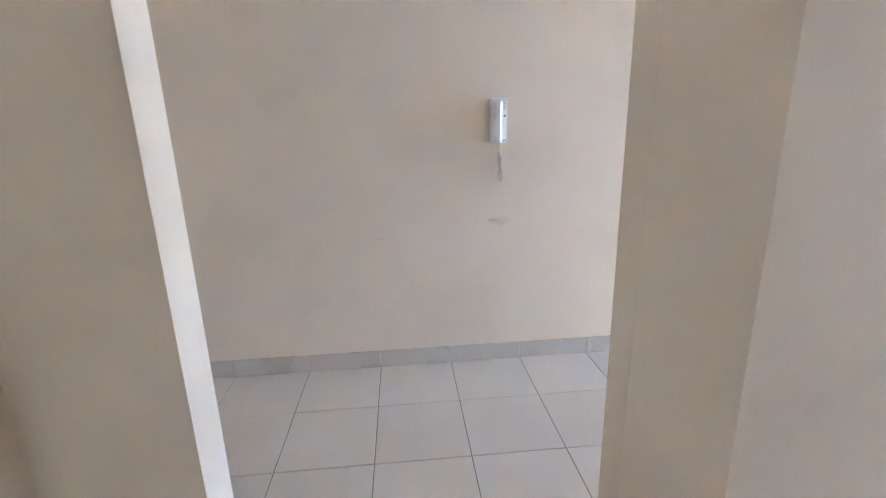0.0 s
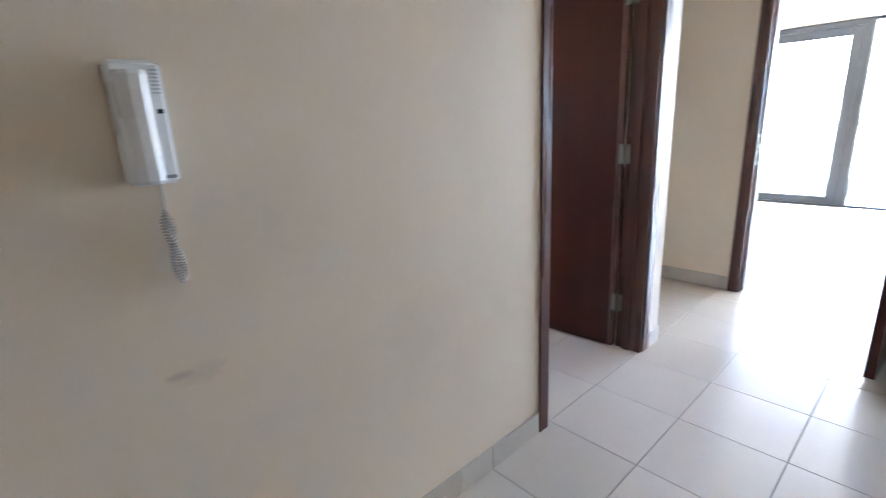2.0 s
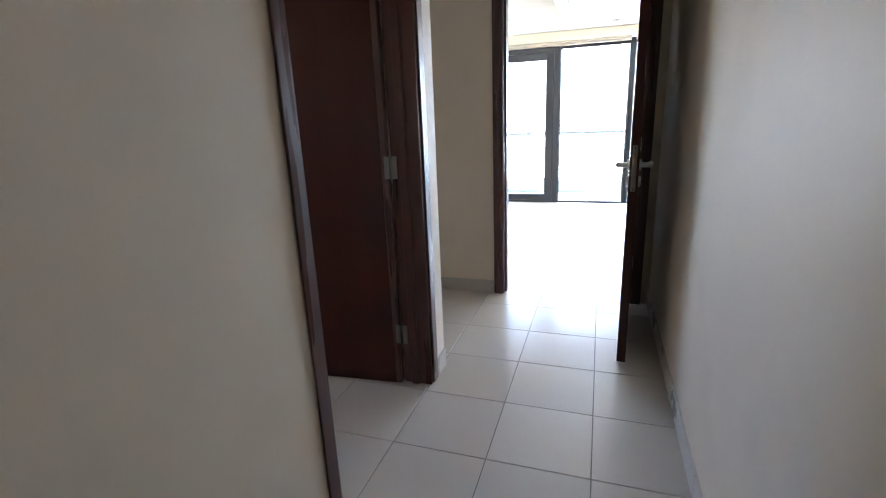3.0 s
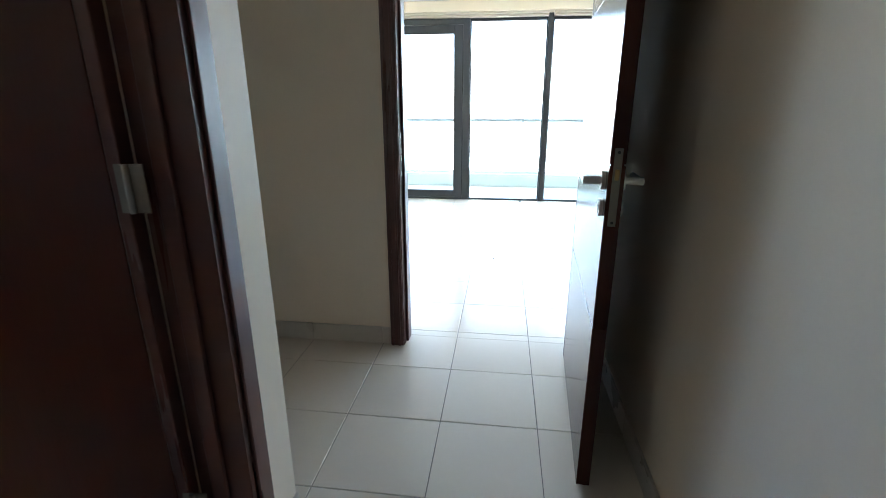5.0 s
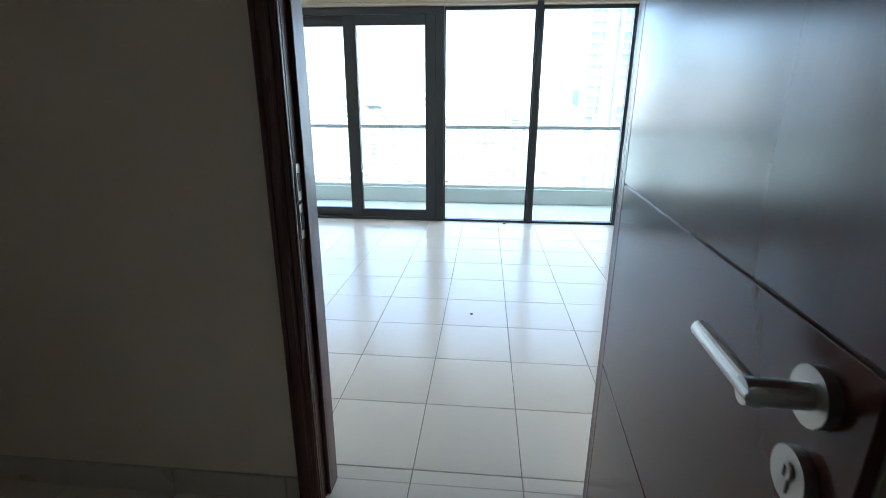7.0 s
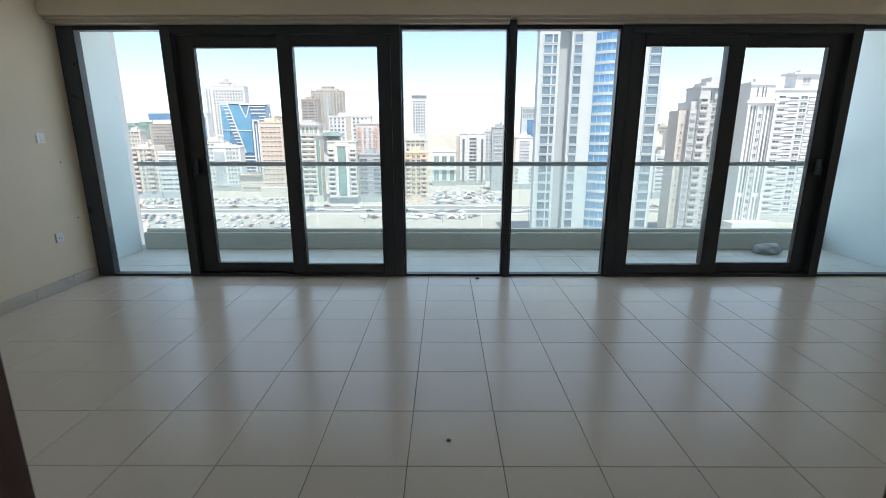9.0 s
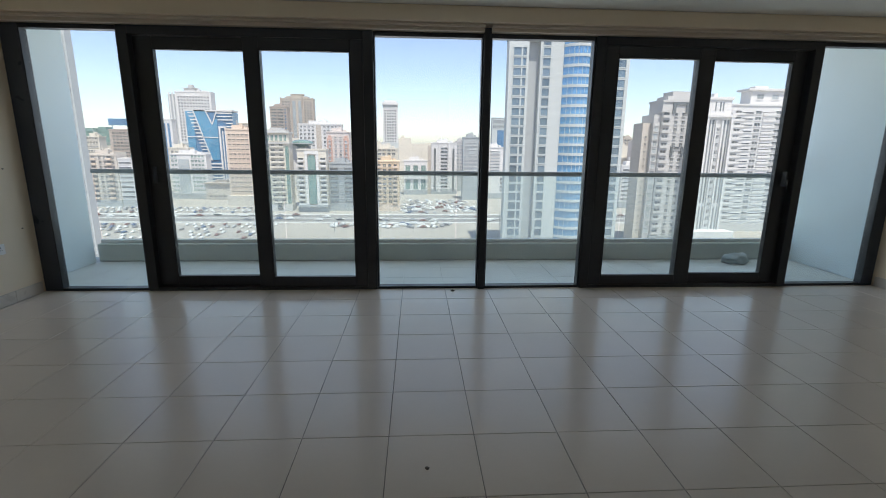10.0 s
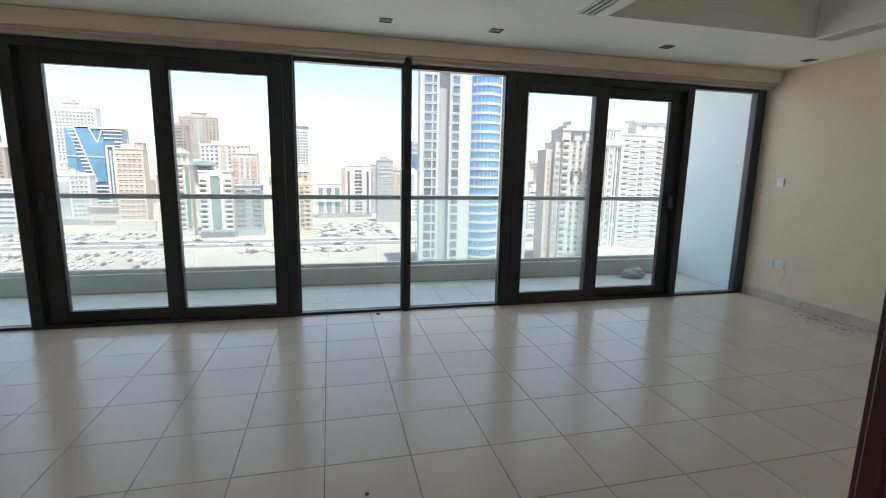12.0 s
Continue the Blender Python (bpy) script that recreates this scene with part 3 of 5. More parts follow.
for side, x in ((1, LX0), (-1, LX1)):
    for y, z in ((1.40, 0.60), (1.44, 1.25), (1.43, 1.165)) if side < 0 else ((1.393, 0.60), (1.309, 1.11)):
        hbm = bmesh.new()
        rod(hbm, (x, y, z), (x + side * 0.003, y, z), 0.007, 12)
        tagged(part("wall_plug", hbm, DIRT), "small dark screw plug in the wall", "wall plug", group="wall plugs")


# ---- ceiling fittings ----
LAMP_DARK = mat("unlit_lamp", (0.06, 0.055, 0.05), 0.3, vary=0.1, scale=40)

def downlight(x, y):
    d = thing("downlight", "square recessed ceiling downlight, unlit", "downlight", "ceiling downlights", at=(x, y, H))
    o, i = 0.048, 0.043
    part("trim", boxes((x - o, x - i, y - o, y + o, H - 0.006, H - 0.001), (x + i, x + o, y - o, y + o, H - 0.006, H - 0.001), (x - i, x + i, y - o, y - i, H - 0.006, H - 0.001), (x - i, x + i, y + i, y + o, H - 0.006, H - 0.001)), LAMP_DARK, d, "thin dark metal trim")
    part("baffle", boxes((x - i, x + i, y - i, y + i, H - 0.003, H - 0.0012)), BLACK, d, "black baffle")
    bm = bmesh.new()
    rod(bm, (x, y, H - 0.003), (x, y, H - 0.0042), 0.022, 20)
    part("lamp", bm, LAMP_DARK, d)
    return d


for x in (0.486, 1.363, 2.943, 4.522):
    downlight(x, 0.925)


def slot_diffuser(x, y0, y1):
    d = thing("linear_diffuser", "long white slot air diffuser in the ceiling", "air diffuser", "slot diffusers", at=(x, (y0 + y1) / 2, H))
    w = 0.07
    part("backing", boxes((x - w + 0.012, x + w - 0.012, y0 + 0.012, y1 - 0.012, H - 0.0025, H - 0.001)), BLACK, d, "dark slot")
    part("frame", boxes((x - w, x - w + 0.014, y0, y1, H - 0.010, H - 0.0008), (x + w - 0.014, x + w, y0, y1, H - 0.010, H - 0.0008), (x - w + 0.014, x + w - 0.014, y0, y0 + 0.014, H - 0.010, H - 0.0008), (x - w + 0.014, x + w - 0.014, y1 - 0.014, y1, H - 0.010, H - 0.0008)), TRACK, d)
    for dx in (-0.022, 0.022):
        part("slat", boxes((x + dx - 0.008, x + dx + 0.008, y0 + 0.014, y1 - 0.014, H - 0.012, H - 0.003)), TRACK, d)
    return d


for x in (-0.01, 1.83, 3.985):
    slot_diffuser(x, -1.6, 0.37)

# ---- litter ----
def blob(name, label, category, x, y, z, r, material, flat=0.5):
    bm = bmesh.new()
    bmesh.ops.create_icosphere(bm, subdivisions=2, radius=r)
    for v in bm.verts:
        v.co *= 1 + 0.45 * noise.noise(v.co * (2.2 / r) + Vector((x, y, z)))
        v.co.z = max(v.co.z * flat, -r * flat * 0.45)
    lo = min(v.co.z for v in bm.verts)
    for v in bm.verts:
        v.co += Vector((x, y, z - lo))
    return tagged(part(name, bm, material), label, category)


blob("debris_crumb", "small dark crumb of debris on the tiles", "debris", 0.174, -1.032, 0.001, 0.010, DIRT)
blob("debris_crumb", "small dark crumb of debris by the window", "debris", 0.47, 1.42, 0.001, 0.018, DIRT)
bg = bmesh.new()
bmesh.ops.create_icosphere(bg, subdivisions=4, radius=1.0)
for v in bg.verts:
    d = 1 + 0.30 * noise.noise(v.co * 1.7) + 0.14 * abs(noise.noise(v.co * 5)) + 0.05 * noise.noise(v.co * 13)
    v.co = Vector((v.co.x * 0.15 * d, v.co.y * 0.10 * d, max(v.co.z * 0.075 * d, -0.05)))
    v.co += Vector((4.02, 2.55, 0.0195))
tagged(part("plastic_bag", bg, BAG, smooth=True), "crumpled grey-green plastic bag on the balcony floor", "bag")
ds = bmesh.new()
rg = random.Random(5)
for k in range(130):
    x, y = LX1 - 0.03 - abs(rg.gauss(0, 0.16)), 0.45 + rg.gauss(0, 0.20)
    r = rg.uniform(0.003, 0.013)
    if x > LX1 - 0.02:
        continue
    a0 = rg.uniform(0, 6)
    vs = [ds.verts.new((x + r * rg.uniform(0.6, 1.3) * math.cos(a0 + a), y + 1.5 * r * rg.uniform(0.6, 1.3) * math.sin(a0 + a), 0.0012)) for a in (0, 1.2, 2.4, 3.6, 4.9)]
    tp = ds.verts.new((x, y, 0.004))
    for p, q in zip(vs, vs[1:] + vs[:1]):
        ds.faces.new((p, q, tp))
tagged(part("dried_dirt", ds, DUST), "scattered dried dirt on the floor by the wall", "dirt", kind="stuff")


def scuff(y, z, length, height, seed):
    """A thin irregular rubbed mark on the corridor wall."""
    bm = bmesh.new()
    n = 26
    ring = []
    for k in range(n):
        a = 2 * math.pi * k / n
        r = 1 + 0.55 * noise.noise(Vector((math.cos(a) * 2, math.sin(a) * 2, seed)))
        ring.append(bm.verts.new((XL + 0.0006 + 0.0004 * seed, y + length / 2 * r * math.cos(a), z + height / 2 * r * math.sin(a))))
    bm.faces.new(ring)
    return tagged(part("scuff_mark", bm, SCUFF), "faint grey scuff mark on the cream wall", "scuff mark", "wall scuffs")


for y, z, a, b, k in ((-6.165, 0.822, 0.060, 0.022, 1), (-6.13, 0.815, 0.12, 0.055, 2), (-6.757, 0.744, 0.045, 0.014, 3), (-5.22, 0.19, 0.012, 0.004, 4)):
    scuff(y, z, a, b, k)

# ---- the city outside ----
GZ = -42.0
C_WHITE = mat("white_render", (0.62, 0.62, 0.61), 0.8, vary=0.07, scale=0.08, fine=1.5, bump=0)
C_CREAM = mat("cream_render", (0.58, 0.55, 0.48), 0.8, vary=0.07, scale=0.08, fine=1.5, bump=0)
C_TAN = mat("tan_render", (0.62, 0.51, 0.42), 0.8, vary=0.07, scale=0.08, fine=1.5, bump=0)
C_SAND = mat("sand_render", (0.52, 0.48, 0.43), 0.8, vary=0.07, scale=0.08, fine=1.5, bump=0)
C_ORANGE = mat("ochre_render", (0.62, 0.50, 0.37), 0.8, vary=0.07, scale=0.08, fine=1.5, bump=0)
C_PINK = mat("pink_render", (0.55, 0.36, 0.30), 0.8, vary=0.06, scale=0.08, fine=1.5, bump=0)
C_BLUSH = mat("blush_render", (0.58, 0.53, 0.50), 0.8, vary=0.06, scale=0.08, fine=1.5, bump=0)
C_GREY = mat("grey_cladding", (0.33, 0.36, 0.37), 0.6, vary=0.07, scale=0.08, fine=1.5, bump=0)
C_BROWN = mat("brown_render", (0.38, 0.33, 0.29), 0.8, vary=0.07, scale=0.08, fine=1.5, bump=0)
C_TAUPE = mat("taupe_render", (0.44, 0.40, 0.35), 0.8, vary=0.07, scale=0.08, fine=1.5, bump=0)
C_BEIGE = mat("beige_stone", (0.48, 0.48, 0.47), 0.8, vary=0.06, scale=0.1, fine=1.5, bump=0)
C_TOWER = mat("pale_stone_cladding", (0.45, 0.49, 0.49), 0.7, vary=0.05, scale=0.15, fine=2.0, bump=0)
G_DARK = mat("dark_glazing", (0.15, 0.17, 0.18), 0.15, vary=0.35, scale=0.15, fine=0.8, bump=0, rand=0.3)
G_TEAL = mat("green_glazing", (0.17, 0.27, 0.25), 0.12, vary=0.25, scale=0.15, fine=0.8, bump=0, rand=0.15)
G_BLUE = mat("blue_glazing", (0.10, 0.30, 0.46), 0.1, vary=0.25, scale=0.12, fine=0.5, bump=0, rand=0.1)
G_NAVY = mat("deep_blue_glazing", (0.09, 0.20, 0.33), 0.12, vary=0.25, scale=0.12, fine=0.5, bump=0)
G_PALE = mat("pale_glazing", (0.33, 0.37, 0.38), 0.2, vary=0.3, scale=0.15, fine=0.8, bump=0, rand=0.2)
G_WIN = mat("tower_window_glass", (0.13, 0.19, 0.235), 0.08, metal=0.2, vary=0.25, scale=0.2, fine=0.9, bump=0, rand=0.25)
G_BAY = mat("bowed_bay_glass", (0.13, 0.32, 0.52), 0.08, metal=0.35, vary=0.18, scale=0.25, fine=0.9, bump=0, rand=0.08)
SAND = mat("sandy_ground", (0.34, 0.32, 0.285), 0.95, vary=0.12, scale=0.02, fine=0.4, bump=0, stain=(0.30, 0.275, 0.24), stain_amt=0.5, stain_scale=0.03)
ASPHALT = mat("sunlit_asphalt", (0.19, 0.186, 0.18), 0.9, vary=0.15, scale=0.05, fine=1.0, bump=0)
LOT = mat("dusty_parking", (0.31, 0.295, 0.27), 0.95, vary=0.15, scale=0.04, fine=0.6, bump=0)


class Blocks:
    """Plain blocks gathered into one mesh."""

    def __init__(self):
        self.v, self.f = [], []

    def add(self, x0, x1, y0, y1, z0, z1, lean=0.0):
        k = len(self.v)
        self.v += [(x + (lean if z == z1 else 0), y, z) for z in (z0, z1) for y in (y0, y1) for x in (x0, x1)]
        self.f += [(k, k + 2, k + 3, k + 1), (k + 4, k + 5, k + 7, k + 6), (k, k + 1, k + 5, k + 4), (k + 1, k + 3, k + 7, k + 5), (k + 3, k + 2, k + 6, k + 7), (k + 2, k, k + 4, k + 6)]
        return self

    def mesh(self, name, material):
        me = bpy.data.meshes.new(name)
        me.from_pydata(self.v, [], self.f)
        me.materials.append(material)
        return me

    def part(self, name, material, parent, label=""):
        ob = new(name, self.mesh(name, material))
        ob.parent = parent
        if label:
            ob["label"] = label
        return ob


_far = {}


def far_mesh(name, material, *rows):
    """One mesh for all the alike windows, sills or balconies of the far buildings."""
    key = (name, material.name, rows)
    if key not in _far:
        b = Blocks()
        for r in rows:
            b.add(*r)
        _far[key] = b.mesh(name, material)
    return _far[key]


def put(name, mesh, parent, x, y, z):
    o = new(name, mesh)
    o.parent, o.location = parent, (x, y, z)
    return o


def windows(b, xs, zs, y, w, h, glaz, wall):
    """Rows of windows, each a pane in a raised surround with a sill."""
    pane_ = far_mesh("window", glaz, (-w / 2, w / 2, -0.05, 0.2, 0, h))
    surround = far_mesh("window_frame", wall, (-w / 2 - 0.2, w / 2 + 0.2, -0.35, 0.1, -0.28, 0), (-w / 2 - 0.2, w / 2 + 0.2, -0.28, 0.1, h, h + 0.2), (-0.07, 0.07, -0.12, 0.1, 0, h))
    for z in zs:
        for x in xs:
            g = put("window", pane_, b, x, y, z)
            put("window_frame", surround, g, 0, 0, 0)


def balconies(b, xs, zs, y, w, wall, depth=1.3, parapet=1.05):
    m = far_mesh("balcony", wall, (-w / 2, w / 2, -depth, 0.1, -0.25, 0), (-w / 2, w / 2, -depth, -depth + 0.15, 0, parapet), (-w / 2, -w / 2 + 0.15, -depth + 0.15, 0.1, 0, parapet), (w / 2 - 0.15, w / 2, -depth + 0.15, 0.1, 0, parapet))
    for z in zs:
        for x in xs:
            put("balcony", m, b, x, y, z)


def levels(h, fh=3.3, z0=6.0, top=2.2):
    return [z0 + k * fh for k in range(int((h - top - z0) / fh) + 1)]


def even(w, n, margin=0.08):
    """n window axes spread over a front w wide."""
    u = w * (1 - 2 * margin)
    return [-u / 2 + u * (k + 0.5) / n for k in range(n)]


def shell(label, cx, y, w, h, wall, d=9.0, crown=1, podium=C_GREY, name="apartment_building"):
    """Body, parapet, podium and roof rooms of a building whose front looks towards -y."""
    b = thing(name, label, "building", at=(cx, y, GZ))
    Blocks().add(-w / 2, w / 2, 0, d, 0, h - 0.9).part("wall", wall, b)
    rb = Blocks().add(-w / 2 - 0.3, w / 2 + 0.3, -0.35, d + 0.3, h - 0.9, h)
    if crown:
        rb.add(-w * 0.28, w * 0.16, d * 0.25, d * 0.8, h, h + 2.6).add(w * 0.22, w * 0.34, d * 0.3, d * 0.7, h, h + 1.5)
        rb.add(-w * 0.10, -w * 0.08, d * 0.5, d * 0.54, h + 2.6, h + 6.0).add(w * 0.02, w * 0.12, d * 0.4, d * 0.6, h + 2.6, h + 3.7)
    rb.part("roof", wall, b)
    if podium:
        Blocks().add(-w / 2 - 0.4, w / 2 + 0.4, -0.5, d + 0.2, 0, 4.4).part("podium", podium, b)
    return b


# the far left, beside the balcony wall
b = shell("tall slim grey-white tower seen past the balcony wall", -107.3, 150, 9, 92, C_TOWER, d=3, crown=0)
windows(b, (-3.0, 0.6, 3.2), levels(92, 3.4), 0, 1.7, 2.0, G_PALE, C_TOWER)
b = shell("cream apartment block with small windows", -262, 400, 11, 48, C_CREAM)
windows(b, even(11, 4), levels(48), 0, 1.5, 1.6, G_DARK, C_CREAM)
b = shell("tan apartment block with stacked corner balconies", -211.8, 330, 18.6, 35.5, C_SAND)
windows(b, (-1.5, 1.6, 7.0), levels(35.5), 0, 1.5, 1.7, G_DARK, C_SAND)
windows(b, (-6.0, 4.4), levels(35.5), 0, 2.6, 2.0, G_DARK, C_SAND)
balconies(b, (-6.0, 4.4), [z - 0.4 for z in levels(35.5)], 0, 3.6, C_TAN)
b = shell("white office block with long horizontal window bands", -193.5, 331, 18, 33.1, C_WHITE, crown=0)
windows(b, (-4.4, 4.4), levels(33), 0, 8.0, 1.3, G_DARK, C_WHITE)
green = shell("building wrapped in green scaffold netting far away", -385, 600, 28, 58, G_TEAL, d=14, crown=0, podium=None)
Blocks().add(-13, -4, -0.5, 12, 56, 60).add(2, 11, -0.5, 12, 56, 61.5).part("stair_head", G_TEAL, green)
Blocks().add(-14.2, 14.2, -0.8, -0.3, 14, 15).add(-14.2, 14.2, -0.8, -0.3, 28, 29).add(-14.2, 14.2, -0.8, -0.3, 42, 43).part("scaffold_deck", C_GREY, green)
b = shell("grey-brown apartment block below a blue rooftop board", -330, 560, 33, 58, C_BROWN, d=12, crown=0)
windows(b, even(33, 7), levels(58, 3.6), 0, 2.6, 1.8, G_DARK, C_TAUPE)
Blocks().add(-17, 14, 2, 3, 62.2, 69.6).add(-14, -13.2, 2.4, 2.9, 57, 62.2).add(8, 8.8, 2.4, 2.9, 57, 62.2).part("rooftop_board", G_NAVY, b, "blank blue rooftop board")

# pale tower with a dark flank
b = shell("pale residential tower with a dark striped flank", -250, 560, 38.5, 100, C_WHITE, d=12, podium=None)
windows(b, even(38.5, 11, 0.04), [46 + k * 3.35 for k in range(15)], 0, 1.7, 1.9, G_DARK, C_WHITE)
Blocks().add(-28.5, -19.6, 2, 12, 0, 97).part("flank", C_GREY, b)
Blocks().add(-27.6, -26.2, 1.6, 2.2, 46, 99).add(-24.0, -22.6, 1.6, 2.2, 46, 99).add(-20.6, -19.4, 1.4, 2.2, 46, 101).part("flank_rib", C_WHITE, b)
Blocks().add(-27, 4, -1.5, 10, 0, 43.5).part("podium", G_PALE, b, "grey glazed podium")
Blocks().add(-10, 2, 2, 9, 100, 104).add(-6, -1, 3, 8, 104, 107.5).add(-12, 4, 1.5, 9.5, 103.4, 104.2).part("roof_structure", C_BEIGE, b)
b = shell("slim white slab with dark vertical glazing", -263, 520, 12, 68, C_WHITE, crown=0)
Blocks().add(-4.2, -0.6, -0.3, 0.4, 4, 64).add(1.6, 3.8, -0.3, 0.4, 4, 64).part("glazed_strip", G_NAVY, b)
b = shell("cream block with square windows", -190, 390, 16, 40, C_CREAM)
windows(b, even(16, 4), levels(40), 0, 1.7, 1.7, G_DARK, C_CREAM)
b = shell("white mid-rise office with a green glass bay", -177.5, 378, 27, 35.4, C_WHITE)
windows(b, (-12.2, -9.6, 3.0, 5.6, 8.2, 10.9), levels(35), 0, 1.6, 1.7, G_TEAL, C_WHITE)
Blocks().add(-7.6, 0.4, -0.9, 0.5, 4, 31).part("glazed_bay", G_PALE, b, "pale green glazed bay")
b = shell("low tan hall with a flat roof beside the car park", -153, 372, 21.5, 12.8, C_SAND, crown=0, podium=None)
windows(b, even(21.5, 5), (2.0,), 0, 2.4, 1.6, G_DARK, C_SAND)
Blocks().add(-11.6, 11.6, -1.6, 9.4, 12.8, 13.5).add(-4, 5, 2, 7, 13.5, 15.5).part("flat_roof", C_BROWN, b)
b = shell("tan apartment block with rows of small slot windows", -124.4, 340, 16.4, 53.6, C_TAN, podium=C_SAND)
windows(b, even(16.4, 5, 0.05), levels(52), 0, 1.9, 0.95, G_DARK, C_TAN)
Blocks().add(-9.5, 13, -3, 0.2, 0, 7).part("annex", C_SAND, b)
b = shell("pale unfinished block far away", -214, 600, 22, 68, C_TAUPE, crown=0)
windows(b, even(22, 5), [44 + k * 3.6 for k in range(6)], 0, 2.8, 2.2, G_DARK, C_TAUPE)

# the middle group
b = shell("brown residential tower with a pale green centre strip", -150, 620, 40, 100, C_TAUPE, d=14, podium=None, crown=0)
windows(b, (-17, -13.4, -9.8, 9.8, 13.4, 17), [58 + k * 3.3 for k in range(12)], 0, 1.6, 1.8, G_DARK, C_TAUPE)
Blocks().add(-5.6, -1.6, -0.6, 0.3, 10, 97).add(1.6, 5.6, -0.6, 0.3, 10, 97).part("glazed_strip", G_PALE, b)
Blocks().add(-20.6, -18.8, -0.9, 0.3, 0, 101).add(-7.6, -6.2, -0.9, 0.3, 0, 101).add(6.2, 7.6, -0.9, 0.3, 0, 101).add(18.8, 20.6, -0.9, 0.3, 0, 101).part("rib", C_BROWN, b)
Blocks().add(-14, 14, 1, 12, 100, 102.4).add(-7, 7, 2, 10, 102.4, 105).add(-9, 9, 1.6, 10.4, 104.6, 105.4).part("stepped_top", C_TAUPE, b)
b = shell("grey-brown residential tower with banded floors", -155.5, 555, 19, 85, C_BROWN, d=12, podium=None)
windows(b, (-5.0, 2.2), [50 + k * 3.4 for k in range(10)], 0, 5.6, 1.6, G_DARK, C_TAUPE)
windows(b, (7.6,), [50 + k * 3.4 for k in range(10)], 0, 1.5, 1.9, G_NAVY, C_BROWN)
b = shell("cream apartment block with green glazed corners and a gabled top", -89.5, 310, 15.6, 51, C_CREAM, crown=0, podium=C_BEIGE)
windows(b, (-2.6, 2.6), levels(44, 3.25), 0, 2.3, 1.5, G_DARK, C_CREAM)
balconies(b, (0.0,), [z - 0.3 for z in levels(44, 3.25)], 0, 8.4, C_CREAM, 0.9, 0.85)
Blocks().add(-7.4, -5.2, -0.3, 0.4, 5, 42).add(5.2, 7.4, -0.3, 0.4, 5, 42).part("glazed_strip", G_TEAL, b)
windows(b, even(15.6, 5, 0.06), (45.4,), 0, 1.5, 3.6, G_TEAL, C_CREAM)
Blocks().add(-8.2, 8.2, -0.9, 9, 43.6, 44.4).add(-8.4, 8.4, -1.0, 9, 50.2, 51.2).add(-6.2, 6.2, -0.6, 8, 51.2, 52.4).add(-3.6, 3.6, -0.4, 7, 52.4, 53.6).part("cornice", C_BEIGE, b)
Blocks().add(-1.6, 1.6, -0.8, -0.3, 1.0, 5.4).part("entrance", G_DARK, b)
b = shell("white block with a tall green glass centre and stepped balconies", -66.6, 305, 18.4, 40.6, C_CREAM, crown=0)
Blocks().add(-2.4, 2.4, -0.9, 0.4, 5.5, 35.2).add(-1.6, 1.6, -0.9, 0.4, 35.2, 36.6).part("glazed_centre", G_TEAL, b, "tall green glazed centre")
Blocks().add(-4.4, -2.6, -1.0, 0.4, 3, 37.2).add(2.6, 4.4, -1.0, 0.4, 3, 37.2).add(-4.4, 4.4, -1.1, 0.4, 37.2, 39.4).part("centre_frame", C_WHITE, b)
windows(b, (-7.0, 7.0), levels(38, 3.1, 5.4), 0, 3.0, 1.6, G_DARK, C_CREAM)
balconies(b, (-7.0, 7.0), [z - 0.5 for z in levels(38, 3.1, 5.4)], 0, 4.0, C_WHITE, 1.2, 0.9)
Blocks().add(-9.6, 9.6, -2.2, 0.2, 3.8, 4.8).part("canopy", C_GREY, b)
pav = thing("domed_pavilion", "green saucer-shaped roof pavilion on a curved white shaft", "building", at=(-79.4, 330, GZ))
dbm = bmesh.new()
bmesh.ops.create_uvsphere(dbm, u_segments=32, v_segments=12, radius=1.0)
for v in dbm.verts:
    rr = v.co.xy.length
    v.co = Vector((v.co.x * 7.7, v.co.y * 7.7 + 6, 44.0 + v.co.z * (2.6 if v.co.z > 0 else 3.0 * (1 - 0.5 * rr))))
part("dome", dbm, G_TEAL, None, smooth=True).parent = pav
part("rim", rod(bmesh.new(), (0, 6, 43.5), (0, 6, 44.1), 8.1, 36), C_GREY, None).parent = pav
sh = Blocks()
for k in range(12):
    a = k / 11
    sh.add(-6.4 + 4.0 * a ** 3, -3.2 + 3.0 * a ** 3, 3, 8, 43.2 - 3.6 * (k + 1), 43.2 - 3.6 * k)
sh.part("curved_shaft", C_WHITE, pav)
Blocks().add(-3.0, 5.0, 4, 10, 0, 42).part("core", C_GREY, pav)
b = shell("long white apartment block with dark windows", -82.9, 420, 37, 61, C_WHITE)
windows(b, (-16.6, -13.2, -9.8, -6.4, 3.6, 7.0, 10.4, 13.8, 17.0), [32 + k * 3.2 for k in range(9)], 0, 1.8, 1.6, G_DARK, C_WHITE)
Blocks().add(-3.6, 0.8, -0.4, 0.4, 0, 60).part("stair_strip", C_TAUPE, b)
b = shell("pink and white apartment block with arched bays", -58.4, 360, 17, 53, C_BLUSH, podium=C_BEIGE)
windows(b, (-1.9, 1.9), levels(50, 3.2), 0, 1.3, 1.6, G_PALE, C_BLUSH)
Blocks().add(-8.0, -4.2, -0.7, 0.3, 5, 48.4).add(4.2, 8.0, -0.7, 0.3, 5, 48.4).add(-7.2, -5.0, -0.7, 0.3, 48.4, 50).add(5.0, 7.2, -0.7, 0.3, 48.4, 50).part("pink_bay", C_PINK, b, "pink rendered bays")
windows(b, (-6.1, 6.1), levels(47, 3.2), -0.75, 1.5, 1.8, G_PALE, C_WHITE)
b = shell("grey glazed office block by the road", -49.4, 312, 15.4, 32, C_GREY, crown=1)
